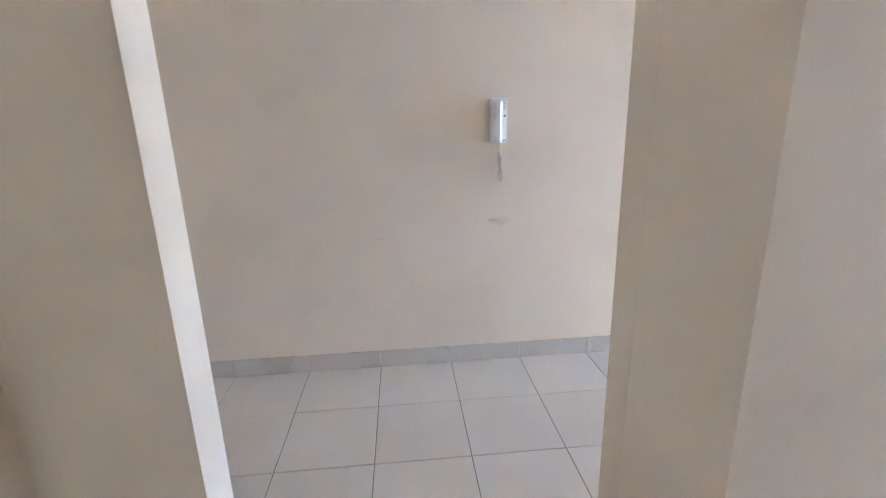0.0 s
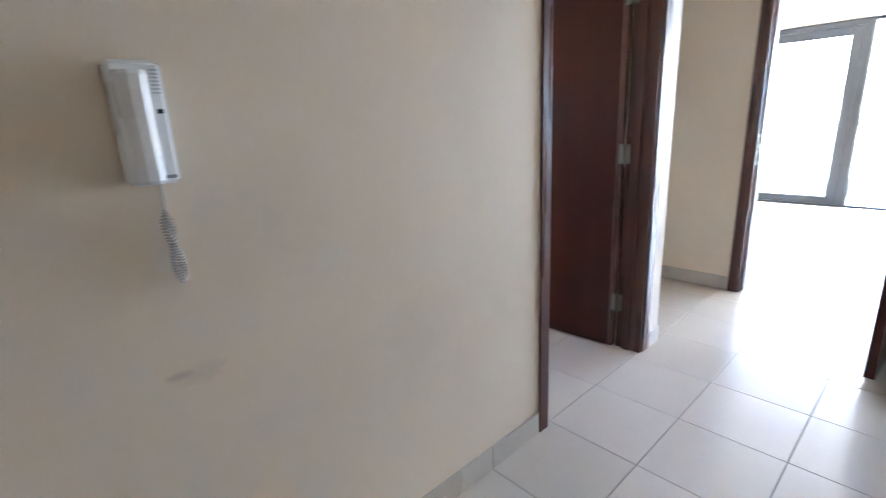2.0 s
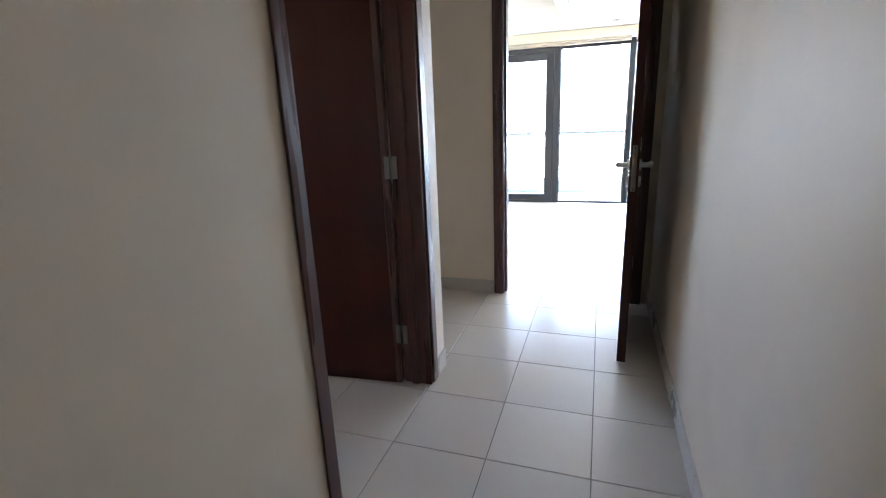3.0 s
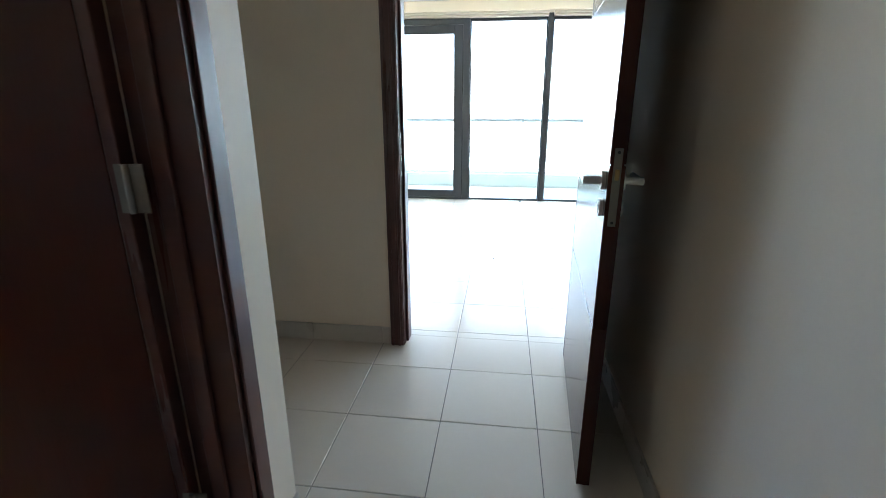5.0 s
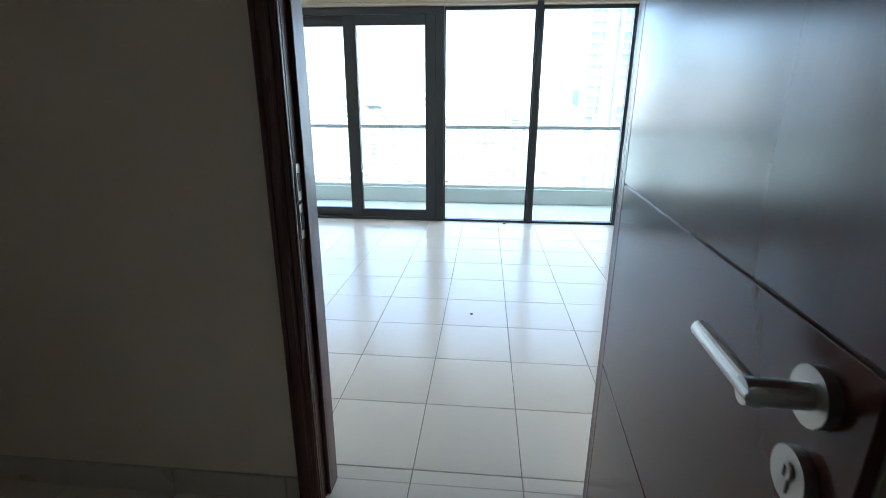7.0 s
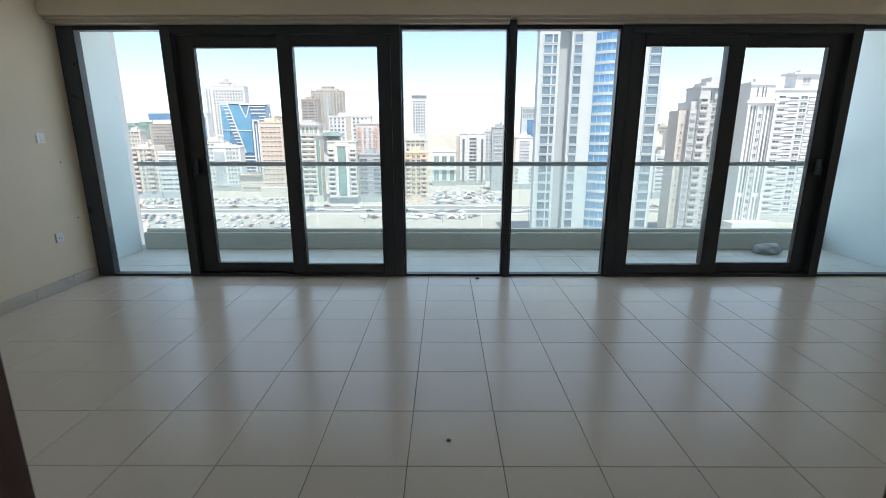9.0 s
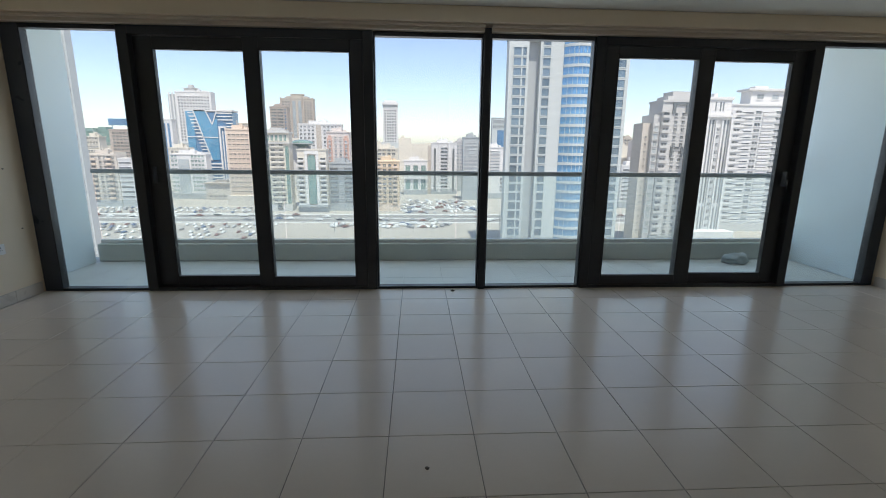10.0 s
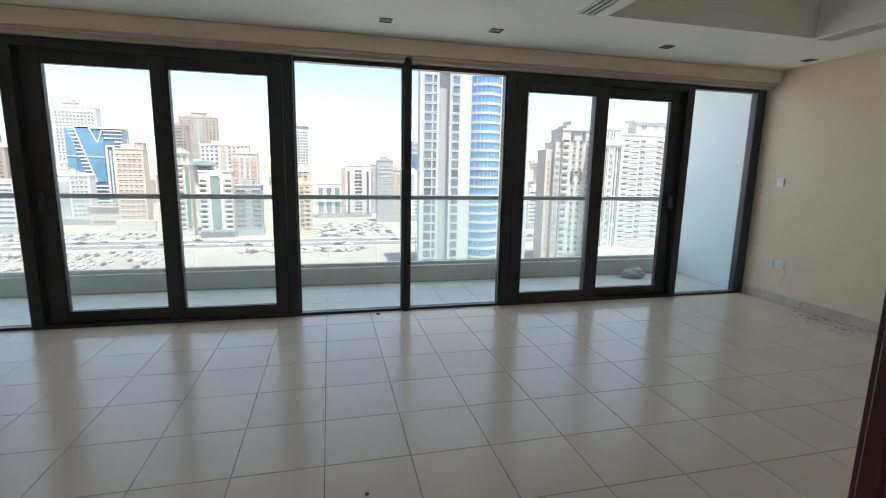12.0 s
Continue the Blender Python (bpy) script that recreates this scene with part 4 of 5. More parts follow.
windows(b, (-4.6, 4.6), levels(31, 3.1, 5.2, 1.6), 0, 5.0, 1.7, G_DARK, C_GREY)
windows(b, (0.0,), levels(31, 3.1, 5.2, 1.6), 0, 2.0, 1.2, G_PALE, C_BEIGE)
b = shell("slim white tower with a dark top storey", -33.8, 640, 20, 98, C_WHITE, d=12, crown=0, podium=None)
windows(b, even(20, 5), [40 + k * 3.6 for k in range(14)], 0, 2.0, 2.2, G_DARK, C_WHITE)
Blocks().add(-9.6, 9.6, -0.6, 11, 92.6, 95.6).part("dark_storey", G_DARK, b)
Blocks().add(-10.8, 10.8, -0.8, 13, 95.6, 98.4).add(-8, 8, 1, 11, 98.4, 101).part("stepped_top", C_WHITE, b)
Blocks().add(-13, 10.4, -2, 12, 0, 47).part("podium", C_TOWER, b)
b = shell("cream apartment block behind the ochre one", -20.3, 330, 15.6, 41.4, C_CREAM)
windows(b, even(15.6, 4), [30 + k * 3.2 for k in range(4)], 0, 2.2, 1.6, G_DARK, C_CREAM)
b = shell("ochre apartment block with many balconies", -19.0, 312, 15.8, 33.4, C_ORANGE, podium=C_TAN)
windows(b, even(15.8, 4, 0.05), levels(32, 3.0, 5.4, 1.8), 0, 2.0, 1.7, G_DARK, C_ORANGE)
balconies(b, (-5.2, 5.2), [z - 0.4 for z in levels(32, 3.0, 5.4, 1.8)], 0, 3.4, C_TAN, 1.2, 1.0)
b = shell("low white block with tall green glazed frames", -0.2, 420, 20.8, 30.6, C_WHITE)
windows(b, (-7.0, 0.0, 7.0), (4.6, 17.0), 0, 4.0, 9.0, G_TEAL, C_WHITE)
Blocks().add(-10.8, 10.8, -1.4, 0.2, 14.2, 15.6).add(-4.4, -3.4, -0.8, 0.2, 4, 29).add(3.4, 4.4, -0.8, 0.2, 4, 29).part("frame_band", C_WHITE, b)
b = shell("white apartment block with dark vertical bays", 25.5, 425, 23, 46.4, C_WHITE, crown=1)
Blocks().add(-9.3, -7.5, -0.5, 0.3, 3, 41).add(7.5, 9.3, -0.5, 0.3, 3, 41).part("dark_bay", G_DARK, b)
windows(b, (0.0,), levels(44, 3.1), 0, 6.0, 1.7, G_DARK, C_WHITE)
Blocks().add(-5.0, -3.7, -1.0, 0.2, 2, 46).add(3.7, 5.0, -1.0, 0.2, 2, 46).part("rib", C_WHITE, b)
Blocks().add(-14.5, -11.5, 1, 9, 0, 43.5).part("grey_wing", C_TAUPE, b)
b = shell("beige slab block behind the junction", 42.8, 460, 8.0, 48, C_BEIGE)
windows(b, even(8, 2), levels(46), 0, 2.0, 1.6, G_PALE, C_BEIGE)
b = shell("grey slab block beside the road", 44.5, 380, 12.6, 50.6, C_GREY)
windows(b, even(12.6, 3), levels(49, 3.3, 24), 0, 2.4, 1.9, G_PALE, C_WHITE)
b = shell("grey-brown block with blank walls at the junction", 53.5, 384, 8.0, 43, C_TAUPE)
windows(b, (-2.0, 2.0), levels(42, 3.3, 8), 0, 1.0, 1.2, G_DARK, C_TAUPE)
b = shell("white office block with a louvred front", 66.0, 390, 15, 43, C_WHITE)
windows(b, (0.0,), levels(42, 2.6, 20), 0, 8.0, 1.2, G_PALE, C_WHITE)
windows(b, (-5.8, 5.8), levels(20, 3.2), 0, 2.0, 1.6, G_DARK, C_WHITE)
b = shell("dark blue office tower far away", 109.6, 620, 20, 80, C_TOWER, d=12, crown=0)
Blocks().add(-3, 9.6, -0.4, 0.3, 5, 64).part("blue_glazing", G_NAVY, b)
windows(b, even(20, 7, 0.04), (66.5, 72.5), 0, 1.6, 4.4, G_DARK, C_TOWER)

# beyond the sandy plot
for lab, x, y, w, h, col in (("pink-grey residential tower far away", 238, 520, 12.5, 54, C_TAUPE), ("pale residential tower far away", 216.4, 450, 12.5, 50, C_BLUSH)):
    b = shell(lab, x, y, w, h, col)
    windows(b, even(w, 3), levels(h, 3.4, 20), 0, 2.0, 1.6, G_DARK, col)
b = shell("low white block with ribbon windows behind the sandy plot", 157, 330, 17, 31, C_WHITE)
windows(b, (-4.0, 4.4), levels(30, 3.0), 0, 7.0, 1.2, G_DARK, C_WHITE)

bx = shell("beige stone tower with stepped top and square windows", 114.2, 200, 16.0, 63.6, C_BEIGE, d=12, crown=0, name="residential_tower")
windows(bx, (-1.6, 1.7), [5.6 + k * 3.2 for k in range(17)], 0, 1.25, 1.45, G_DARK, C_BEIGE)
windows(bx, (-6.0, 6.2), [5.6 + k * 3.2 for k in range(17)], 0, 2.4, 1.6, G_DARK, C_BEIGE)
balconies(bx, (-6.0, 6.2), [5.2 + k * 3.2 for k in range(17)], 0, 3.4, C_BEIGE, 0.6, 0.9)
Blocks().add(-3.6, -2.2, -0.4, 0.3, 58, 61.6).add(2.2, 3.6, -0.4, 0.3, 58, 61.6).add(-3.6, 3.6, -0.4, 0.3, 61.6, 62.6).part("arch_panel", G_DARK, bx)
Blocks().add(-2.8, -1.9, -0.5, 0.3, 39.5, 44).add(-1.0, 1.0, -0.5, 0.3, 43.2, 44).add(1.9, 2.8, -0.5, 0.3, 39.5, 44).part("slot_panel", G_DARK, bx)
Blocks().add(-6.0, 6.0, 0.4, 10, 63.6, 65.2).add(-3.8, 3.8, 0.8, 9, 65.2, 67.2).add(-8.6, -4.8, -0.6, 4, 58.4, 59.2).part("stepped_top", C_BEIGE, bx)
Blocks().add(-11.0, -8.0, 0.8, 12, 0, 57.5).part("side_wing", C_BEIGE, bx)
windows(bx, (-9.6,), [5.6 + k * 3.2 for k in range(15)], 0.8, 1.6, 2.2, G_PALE, C_BEIGE)
Blocks().add(-14.6, -11.0, 3, 12, 0, 54).part("rear_wing", C_SAND, bx)
windows(bx, (-12.8,), [6 + k * 3.2 for k in range(14)], 3, 0.7, 0.9, G_DARK, C_SAND)

by = shell("white stone tower with tall narrow window slots", 125.6, 190, 11.2, 56, C_WHITE, d=10, crown=0, podium=C_TOWER, name="residential_tower")
sl = far_mesh("slot_window", G_DARK, (-0.35, 0.35, -0.06, 0.2, 0, 11.0))
for x in (-3.9, -2.5, 2.5, 3.9):
    for z in (8, 20.5, 33, 45):
        put("slot_window", sl, by, x, 0, z if z < 45 else 44)
windows(by, (0.0,), [7 + k * 3.1 for k in range(15)], 0, 1.1, 1.5, G_DARK, C_WHITE)
Blocks().add(-5.7, -4.7, -0.8, 0.2, 0, 56).add(-1.6, -1.0, -0.5, 0.2, 4, 55).add(1.0, 1.6, -0.5, 0.2, 4, 55).add(4.7, 5.7, -0.8, 0.2, 0, 56).part("rib", C_WHITE, by)
Blocks().add(-6.4, 6.4, -1.0, 10.5, 56, 57.0).add(-4.8, 4.8, 0.4, 9, 57.0, 63.0).add(-5.3, 5.3, 0.0, 9.4, 63.0, 64.0).add(-2.4, -0.8, 2, 4, 64, 65.6).part("stepped_top", C_WHITE, by)
for x in (-2.0, 0.0, 1.2):
    put("slot_window", far_mesh("slot_window", G_DARK, (-0.3, 0.3, -0.06, 0.2, 0, 3.6)), by, x, 0.4, 58.4)
Blocks().add(-8.5, 9, -6, 0.2, 0, 9).part("podium_wing", C_WHITE, by)

bz = shell("broad white apartment block with ribbon balconies", 179, 235, 37, 65.8, C_WHITE, d=12, crown=0, podium=C_BEIGE)
zz_ = [6.0 + k * 3.05 for k in range(19)]
windows(bz, (-14.4, -3.8, 7.0, 15.4), zz_, 0, 3.0, 1.5, G_DARK, C_WHITE)
windows(bz, (-9.3, 1.4, 11.6), zz_, 0, 5.6, 0.8, G_DARK, C_WHITE)
balconies(bz, (-14.4, 2.2, 13.4), [z - 0.5 for z in zz_], 0, 7.0, C_WHITE, 0.45, 0.95)
Blocks().add(-7, 18, 3, 11, 65.8, 72.6).add(-9, 19, 2, 12, 72.6, 73.6).add(-4, 3, 5, 9, 73.6, 75).part("penthouse", C_WHITE, bz)
windows(bz, (-2.0, 6.0, 13.0), (68.4,), 3, 3.6, 2.4, G_PALE, C_WHITE)


def blue_block():
    """Office front with a broad blue N-shaped panel between striped white fields."""
    b = thing("office_building", "blue glass office with slanting white bands and striped floors", "building", at=(-180.4, 430, GZ))
    hw = 19.8
    Blocks().add(-hw, hw, 0.6, 14, 0, 70).part("wall", G_NAVY, b)
    Blocks().add(-hw, -13.4, 0.1, 0.7, 30, 71.6).part("side_glazing", G_BLUE, b)

    def face(name, outline, y0, material):
        bm = bmesh.new()
        front = [bm.verts.new((x, y0, z)) for x, z in outline]
        back = [bm.verts.new((x, y0 + 0.5, z)) for x, z in outline]
        bm.faces.new(front)
        bm.faces.new(back[::-1])
        for k in range(len(outline)):
            bm.faces.new((front[k - 1], front[k], back[k], back[k - 1]))
        ob = part(name, bm, material, None)
        ob.parent = b
        return ob
    face("blue_panel", [(-13.0, 71.5), (-3.0, 71.5), (2.2, 59.5), (6.4, 66), (6.4, 29), (-0.6, 29)], 0.0, G_BLUE)

    def bar(x0, z0, x1, z1, w):
        dx, dz = x1 - x0, z1 - z0
        n = math.hypot(dx, dz)
        ox, oz = -dz / n * w / 2, dx / n * w / 2
        face("slanting_band", [(x0 + ox, z0 + oz), (x1 + ox, z1 + oz), (x1 - ox, z1 - oz), (x0 - ox, z0 - oz)], -0.35, C_WHITE)
    bar(-13.4, 72, -0.4, 28.5, 0.9)
    bar(-3.0, 71.8, 2.2, 59.5, 0.8)
    bar(2.2, 59.5, 7.0, 71.8, 0.8)
    bar(-hw, 49.0, 6.4, 48.4, 0.7)
    fr = Blocks()
    for k in range(15):
        z = 68.8 - k * 2.85
        edge = -13.4 + 13.0 * (72 - z) / 43.5
        fr.add(max(edge - 5.5, -hw), edge - 0.6, -0.1, 0.8, z, z + 1.0)
    for k in range(7):
        z = 68.8 - k * 2.85
        fr.add(6.2 + 0.4 * k if k < 3 else 14.2, hw, -0.1, 0.8, z, z + 0.9)
    for k in range(8):
        fr.add(-4.0, 7.0, -0.1, 0.8, 4 + k * 3.0, 5.1 + k * 3.0)
        fr.add(14.2, hw, -0.1, 0.8, 8 + k * 5.0, 8.8 + k * 5.0)
    fr.add(-hw - 0.3, hw + 0.3, 0, 14.4, 70.6, 72.0).part("floor_band", C_WHITE, b)
    Blocks().add(7.4, 8.8, -0.5, 0.9, 8, 58).add(12.4, 13.8, -0.5, 0.9, 8, 58).add(8.8, 12.4, -0.5, 0.9, 56.6, 58).add(10.2, 11.0, -0.4, 0.9, 8, 54).part("portal_frame", C_WHITE, b)
    return b


blue_block()


def near_tower():
    t = thing("glass_tower", "tall pale tower with a bowed blue glass bay", "building", at=(57.0, 170.0, GZ))
    top, fh = 106.0, 3.4
    n = int(top / fh)
    body = Blocks()
    body.add(-24.1, -17.0, 0, 4.5, 0, 80.5).add(-12.9, -4.5, 0, 30, 0, top).add(7.0, 13.2, 0, 30, 0, top).add(13.2, 19.6, 0, 9, 0, top).add(-4.5, 7.0, 1.5, 30, 0, top + 2)
    body.part("body", C_TOWER, t)
    Blocks().add(-24.1, -12.9, -0.1, 4.6, 79.6, 81.0).part("roof_edge", C_TOWER, t)
    # recess in darker grey than the body: its shade is put into the colour
    Blocks().add(-17.0, -12.9, 2.2, 30, 0, top - 4).part("recess_wall", C_GREY, t)
    Blocks().add(-24.5, -17.0, -0.35, 0, 0, 3.0).add(7.0, 19.8, -0.35, 0, 0, 3.0).part("plinth", C_GREY, t)

    def bow(x):
        return -3.4 * (1 - ((x - 1.25) / 5.75) ** 2)
    seg = 12
    bv, bf, sv, sf = [], [], [], []
    for k in range(seg + 1):
        x = -4.5 + 11.5 * k / seg
        y = bow(x)
        bv += [(x, y, 0), (x, y, fh - 0.95)]
        sv += [(x, y - 0.35, 0), (x, y - 0.35, 0.95), (x, y + 0.25, 0.95), (x, y + 0.25, 0)]
        if k:
            bf.append((2 * k - 2, 2 * k, 2 * k + 1, 2 * k - 1))
            a, c = 4 * k - 4, 4 * k
            sf += [(a, c, c + 1, a + 1), (a + 1, c + 1, c + 2, a + 2), (a + 3, c + 3, c, a)]
    gme, sme = bpy.data.meshes.new("bay_glazing"), bpy.data.meshes.new("bay_band")
    gme.from_pydata(bv, [], bf)
    gme.materials.append(G_BAY)
    sme.from_pydata(sv, [], sf)
    sme.materials.append(C_TOWER)
    mull = Blocks()
    for k in range(1, 8):
        x = -4.5 + 11.5 * k / 8
        mull.add(x - 0.06, x + 0.06, bow(x) - 0.12, bow(x) + 0.1, 0, fh - 0.95)
    mme = mull.mesh("bay_mullion", C_TOWER)
    kinds = {}
    for w in (2.7, 1.3, 2.6, 3.7):
        h = 2.55
        kinds[w] = (far_mesh("window", G_WIN, (-w / 2, w / 2, -0.03, 0.3, 0, h)), far_mesh("window_frame", C_TOWER, (-w / 2 - 0.25, w / 2 + 0.25, -0.28, 0.1, -0.3, 0), (-w / 2 - 0.25, w / 2 + 0.25, -0.28, 0.1, h, h + 0.25), (-w / 2 - 0.25, -w / 2, -0.22, 0.1, 0, h), (w / 2, w / 2 + 0.25, -0.22, 0.1, 0, h)))
    for k in range(1, n):
        z = k * fh
        for x, w in ((-21.1, 2.7), (-18.6, 1.3), (-10.6, 2.6), (10.2, 2.6), (16.4, 3.7)):
            if x < -17 and z > 76:
                continue
            g = put("window", kinds[w][0], t, x, 0, z)
            put("window_frame", kinds[w][1], g, 0, 0, 0)
        o = put("bay_glazing", gme, t, 0, 0, z + 0.45)
        o["label"] = "bowed blue glazing"
        put("bay_mullion", mme, o, 0, 0, 0)
        put("bay_band", sme, t, 0, 0, z - 0.5)
    return t


near_tower()

structure("ground", boxes((-3500, 3500, -800, 4200, GZ - 1.0, GZ)), SAND, "pale sandy open ground", "ground")
structure("road", boxes((-900, 900, 264, 276, GZ + 0.004, GZ + 0.12), (-900, 900, 279, 291, GZ + 0.004, GZ + 0.12)), ASPHALT, "grey dual carriageway", "road")
structure("pavement", boxes((-900, 900, 276.2, 278.8, GZ + 0.004, GZ + 0.28), (-900, 900, 260.5, 263.8, GZ + 0.004, GZ + 0.28), (-900, 900, 291.2, 296, GZ + 0.004, GZ + 0.28)), C_BEIGE, "pale kerbed pavement", "pavement")
structure("car_park", boxes((-320, -70, 205, 258, GZ + 0.004, GZ + 0.06), (-230, -100, 297, 326, GZ + 0.004, GZ + 0.06), (-8, 40, 297, 372, GZ + 0.004, GZ + 0.06)), LOT, "dusty car park", "car park")
CAR = bpy.data.materials.new("car_paint")
CAR.use_nodes = True
cn, cl = CAR.node_tree.nodes, CAR.node_tree.links
cg, cr = cn.new("ShaderNodeNewGeometry"), cn.new("ShaderNodeValToRGB")
for e, c in zip((cr.color_ramp.elements[0], cr.color_ramp.elements[1]), ((0.60, 0.60, 0.59, 1), (0.19, 0.19, 0.20, 1))):
    e.color = c
cr.color_ramp.interpolation = "CONSTANT"
cr.color_ramp.elements[1].position = 0.62
for p, c in ((0.76, (0.3, 0.31, 0.32, 1)), (0.85, (0.16, 0.07, 0.06, 1)), (0.92, (0.08, 0.12, 0.2, 1))):
    cr.color_ramp.elements.new(p).color = c
cl.new(cg.outputs["Random Per Island"], cr.inputs[0]); cl.new(cr.outputs[0], cn["Principled BSDF"].inputs["Base Color"])
cn["Principled BSDF"].inputs["Roughness"].default_value = 0.3


def car_block(acc, x, y, a, s):
    """A low hull, rounded in at bonnet and boot, with a narrower cabin."""
    prof = [(-2.2, 0.35), (-2.2, 0.75), (-1.5, 0.9), (-0.9, 1.42), (0.7, 1.45), (1.3, 0.95), (2.15, 0.8), (2.2, 0.35)]
    k = len(acc.v)
    c, sn = math.cos(a), math.sin(a)
    for yy in (-0.88, 0.88):
        for px, pz in prof:
            w = yy * (0.82 if pz > 1.2 else 1)
            acc.v.append((x + s * (px * c - w * sn), y + s * (px * sn + w * c), GZ + 0.1 + s * pz))
    m = len(prof)
    acc.f += [tuple(range(k, k + m)), tuple(range(k + 2 * m - 1, k + m - 1, -1))]
    acc.f += [(k + i, k + m + i, k + m + (i + 1) % m, k + (i + 1) % m) for i in range(m)]


cars = Blocks()
rg = random.Random(11)
for row in range(7):
    for k in range(62):
        if rg.random() < 0.42 + 0.06 * row * (row > 3):
            car_block(cars, -310 + k * 3.9 + rg.uniform(-0.4, 0.4), 208 + row * 7.4 + rg.uniform(-0.6, 0.6), 1.57 + rg.uniform(-0.1, 0.1), 0.78)
for row in range(4):
    for k in range(32):
        if rg.random() < 0.62:
            car_block(cars, -226 + k * 3.9, 300 + row * 7, 1.57 + rg.uniform(-0.1, 0.1), 0.78)
for k in range(110):
    car_block(cars, rg.uniform(-10, 42), rg.uniform(298, 370), rg.uniform(0, 3), 1.0)
for k in range(90):
    car_block(cars, rg.uniform(-330, 330), rg.choice((266.5, 270, 273.5, 281.5, 285, 288.5)), 0.0, 1.05)
for k in range(60):
    car_block(cars, rg.uniform(-45, 20), rg.uniform(244, 258), rg.uniform(0, 3), 1.0)
co = cars.part("parked_cars", CAR, None)
tagged(co, "rows of small parked cars far below", "cars", kind="stuff")


def street_lamp(x, y):
    s = thing("street_lamp", "tall grey double-armed street lamp", "street lamp", "street lamps", at=(x, y, GZ))
    b = bmesh.new()
    rod(b, (x, y, GZ), (x, y, GZ + 11), 0.16, 10, 0.09)
    part("pole", b, C_GREY, s)
    for sd in (-1, 1):
        b = bmesh.new()
        rod(b, (x, y, GZ + 10.8), (x + sd * 1.8, y, GZ + 11.3), 0.06, 8)
        box(b, x + sd * 1.7, x + sd * 2.5, y - 0.2, y + 0.2, GZ + 11.2, GZ + 11.4, 0.05)
        part("arm", b, C_GREY, s)


for x, y in ((-41, 232), (-1, 232), (43, 232), (-90, 262), (88, 262), (-140, 262)):
    street_lamp(x, y)
low = Blocks()
rg = random.Random(23)
for k in range(900):
    y = rg.uniform(450, 2600)
    x = rg.uniform(-1.1, 1.1) * y
    w, h = rg.uniform(12, 40), rg.choice((8, 12, 16, 22, 28, 36, 41, 46)) * rg.uniform(0.8, 1.15)
    low.add(x, x + w, y, y + w, GZ, GZ + h)
    low.add(x + w * 0.2, x + w * 0.5, y + 2, y + w * 0.6, GZ + h, GZ + h + 3)
for k in range(420):
    y = rg.uniform(2600, 4000)
    x, w = rg.uniform(-1.05, 1.05) * y, rg.uniform(50, 120)
    low.add(max(x, -3400), max(x, -3400) + w, y, y + 40, GZ, GZ + rg.uniform(38, 60))
lo = low.part("distant_buildings", C_CREAM, None)
tagged(lo, "hazy low buildings filling the distance", "buildings", kind="stuff")

# ---- floor and skirting pieces ----
TS, GAP = 0.40, 0.0030
_cache = {}


def slab_mesh(name, sx, sy, sz, material, ch=0.0016):
    """A tile with a chamfered top, centred on its own origin, top at z = 0."""
    key = (name, round(sx, 3), round(sy, 3), round(sz, 3))
    if key in _cache:
        return _cache[key]
    a, b = sx / 2, sy / 2
    c = min(ch, a * 0.4, b * 0.4)
    v = [(x, y, -sz) for x, y in ((-a, -b), (a, -b), (a, b), (-a, b))] + [(x, y, -c) for x, y in ((-a, -b), (a, -b), (a, b), (-a, b))] + [(x, y, 0) for x, y in ((c - a, c - b), (a - c, c - b), (a - c, b - c), (c - a, b - c))]
    f = [(8, 9, 10, 11)] + [(i + o, (i + 1) % 4 + o, (i + 1) % 4 + o + 4, i + o + 4) for o in (0, 4) for i in range(4)]
    me = bpy.data.meshes.new(name)
    me.from_pydata(v, [], f)
    me.materials.append(material)
    _cache[key] = me
    return me


def lay(parent, x0, x1, y0, y1, z=0.0, material=None):
    """Tiles on the 0.40 m grid; they run on under the walls."""
    for i in range(math.floor(x0 / TS), math.ceil(x1 / TS)):
        for j in range(math.floor(y0 / TS), math.ceil(y1 / TS)):
            a, b = max(i * TS, x0), min((i + 1) * TS, x1)
            c, d = max(j * TS, y0), min((j + 1) * TS, y1)
            a += GAP / 2 if a == i * TS else 0
            b -= GAP / 2 if b == (i + 1) * TS else 0
            c += GAP / 2 if c == j * TS else 0
            d -= GAP / 2 if d == (j + 1) * TS else 0
            if b - a < 0.006 or d - c < 0.006:
                continue
            o = new("tile", slab_mesh("tile" if z == 0 else "balcony_tile", b - a, d - c, 0.009 if z == 0 else 0.003, material or TILE))
            o.parent = parent
            o.location = ((a + b) / 2, (c + d) / 2, z + rng.uniform(-0.0004, 0.0002))


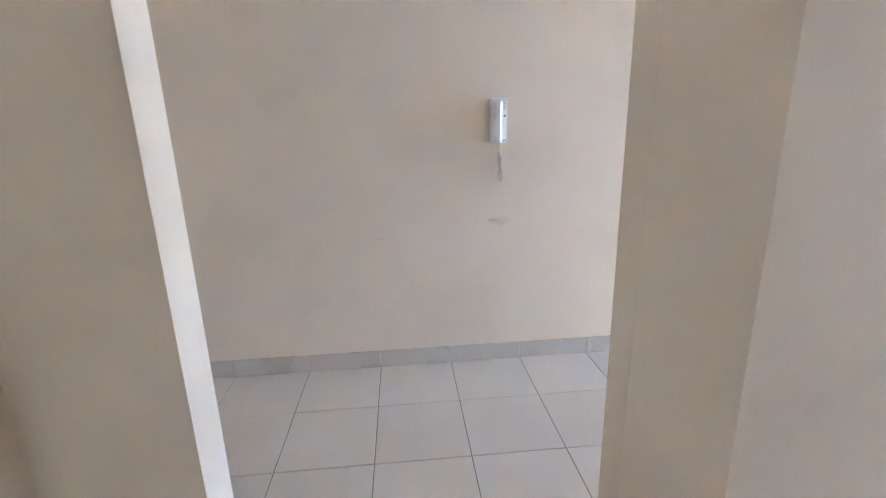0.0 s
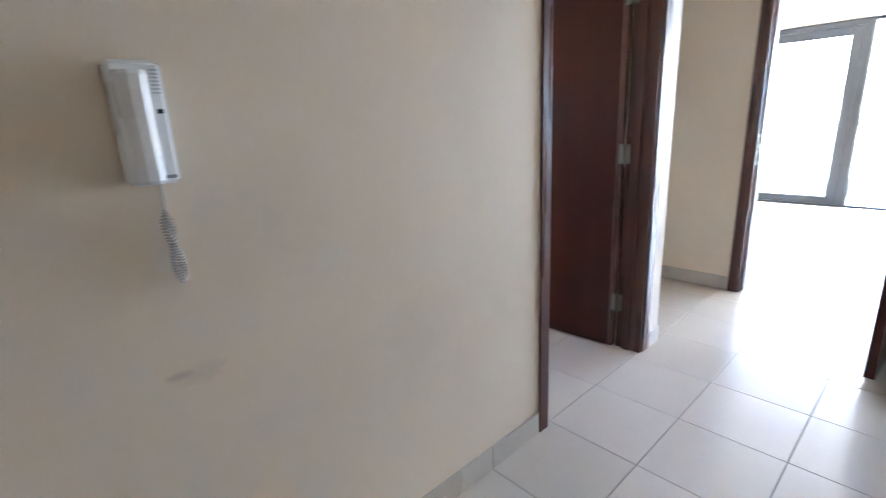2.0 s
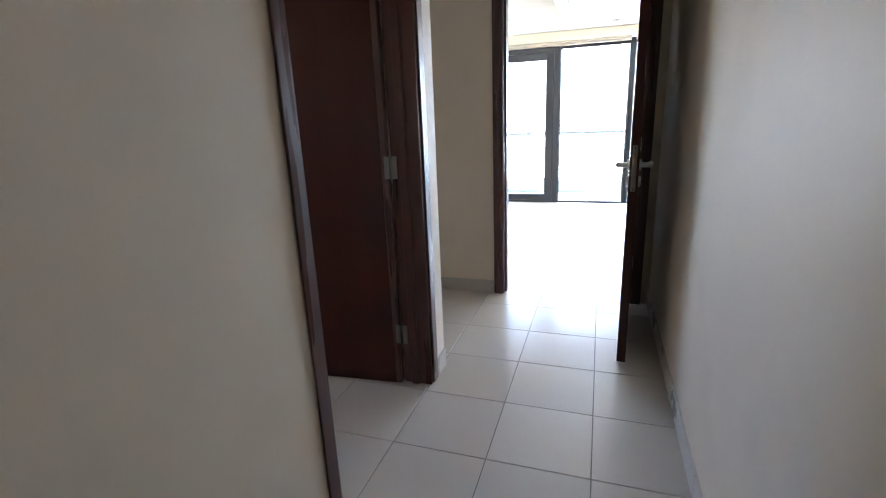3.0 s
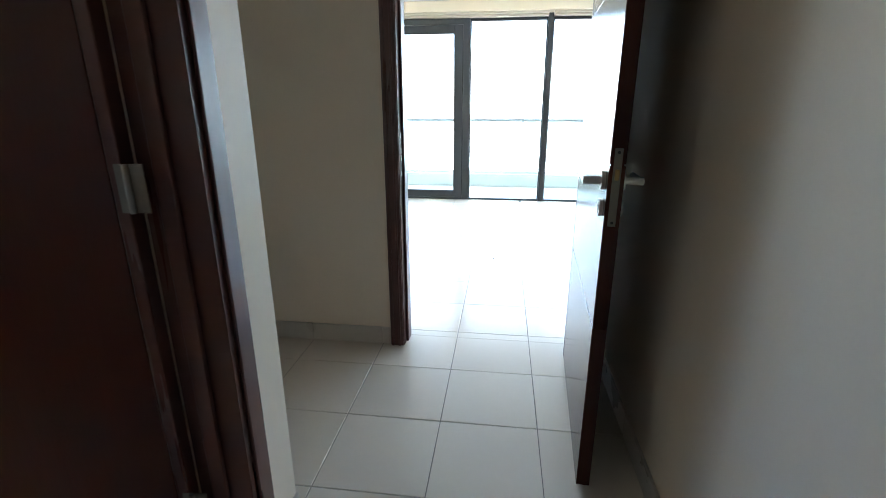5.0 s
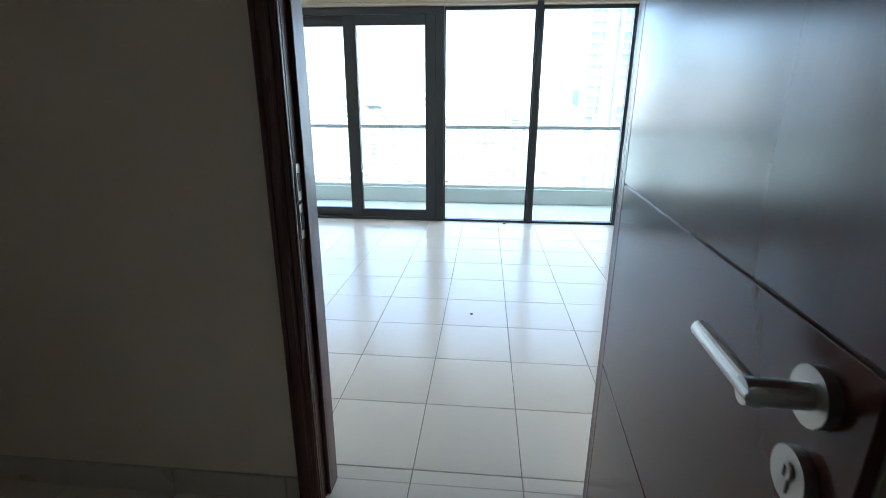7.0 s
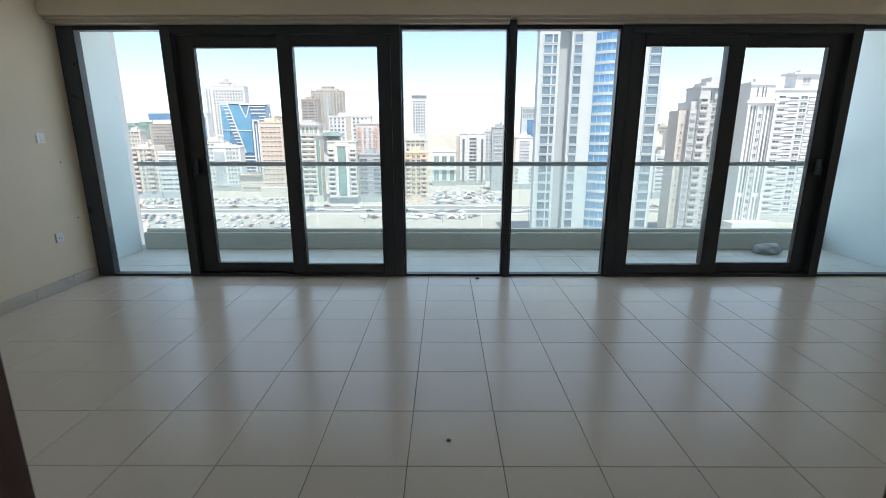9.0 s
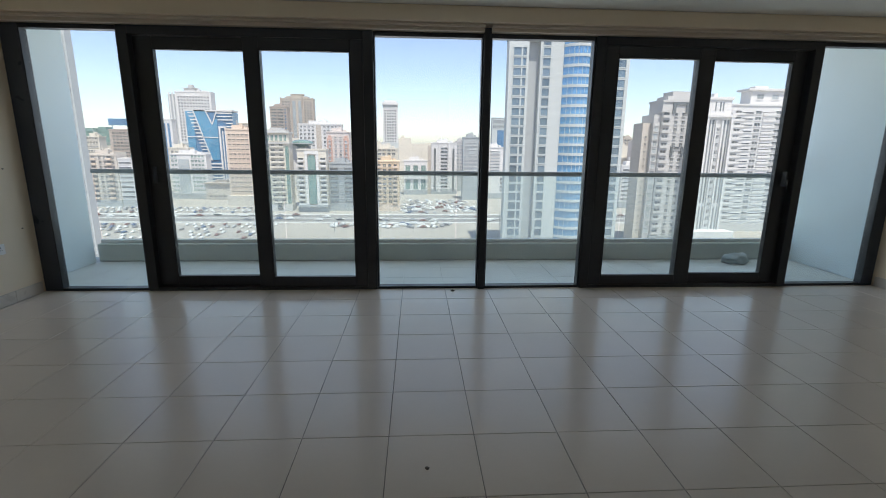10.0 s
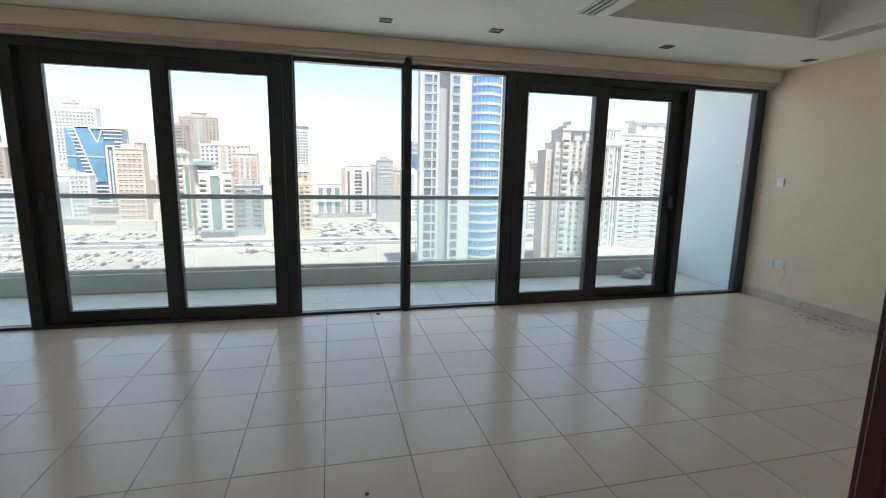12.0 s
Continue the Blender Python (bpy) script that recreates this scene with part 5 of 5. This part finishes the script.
rng = random.Random(3)
f1 = structure("floor_1", boxes((LX0 - 0.1, LX1 + 0.1, Y_LIV, 1.622, -0.08, -0.0035)), GROUT, "glossy off-white tiled living room floor", "floor")
lay(f1, LX0 - 0.1, LX1 + 0.1, Y_LIV, 1.6)
f2 = structure("floor_2", boxes((-2.55, 3.75, -8.75, Y_LIV - 0.001, -0.08, -0.0035)), GROUT, "glossy off-white tiled corridor floor", "floor")
lay(f2, -0.8, 1.2, -8.6, Y_LIV)
lay(f2, -2.4, -0.8, -5.2, Y_DOOR)
lay(f2, 1.2, 3.6, -7.6, Y_DOOR)
lay(bpy.data.objects["balcony_floor"], BX0 + 0.002, BX1 - 0.002, 1.63, BY - 0.002, -0.032, BAL_FLOOR)
SH, ST = 0.098, 0.010


def skirting(name, face, axis, side, a, b):
    """Skirting tiles along a wall face. axis: the run's direction; side: which way the face looks."""
    root = tagged(new(name), "off-white skirting tiles along the wall", "skirting", kind="structure")
    k0 = math.floor(a / TS)
    for k in range(k0, math.ceil(b / TS)):
        p, q = max(k * TS, a), min((k + 1) * TS, b)
        p += GAP / 2 if p == k * TS else 0
        q -= GAP / 2 if q == (k + 1) * TS else 0
        if q - p < 0.02:
            continue
        o = new("skirting_tile", slab_mesh("skirting_tile", q - p, SH, ST, SKIRT))
        o.parent = root
        mid = (p + q) / 2
        if axis == "y":
            basis = Matrix(((0, 0, side, face + side * ST), (side, 0, 0, mid), (0, 1, 0, SH / 2 + 0.0005), (0, 0, 0, 1)))
        else:
            basis = Matrix(((-side, 0, 0, mid), (0, 0, side, face + side * ST), (0, 1, 0, SH / 2 + 0.0005), (0, 0, 0, 1)))
        o.matrix_basis = basis
    return root


skirting("baseboard", XL, "y", 1, -8.6, -4.904)
skirting("baseboard", XL, "y", 1, -3.860, -3.725)
skirting("baseboard", XR, "y", -1, -6.014, Y_DOOR)
skirting("baseboard", XR, "y", -1, -8.6, -7.211)
skirting("baseboard", Y_DOOR, "x", -1, -2.4, -0.354)
skirting("baseboard", -3.725, "x", 1, -2.4, XL)
skirting("baseboard", LX0, "y", 1, Y_LIV, 1.488)
skirting("baseboard", LX1, "y", -1, Y_LIV, 1.488)
skirting("baseboard", Y_LIV, "x", 1, LX0, -0.354)
skirting("baseboard", Y_LIV, "x", 1, 0.693, 1.5)
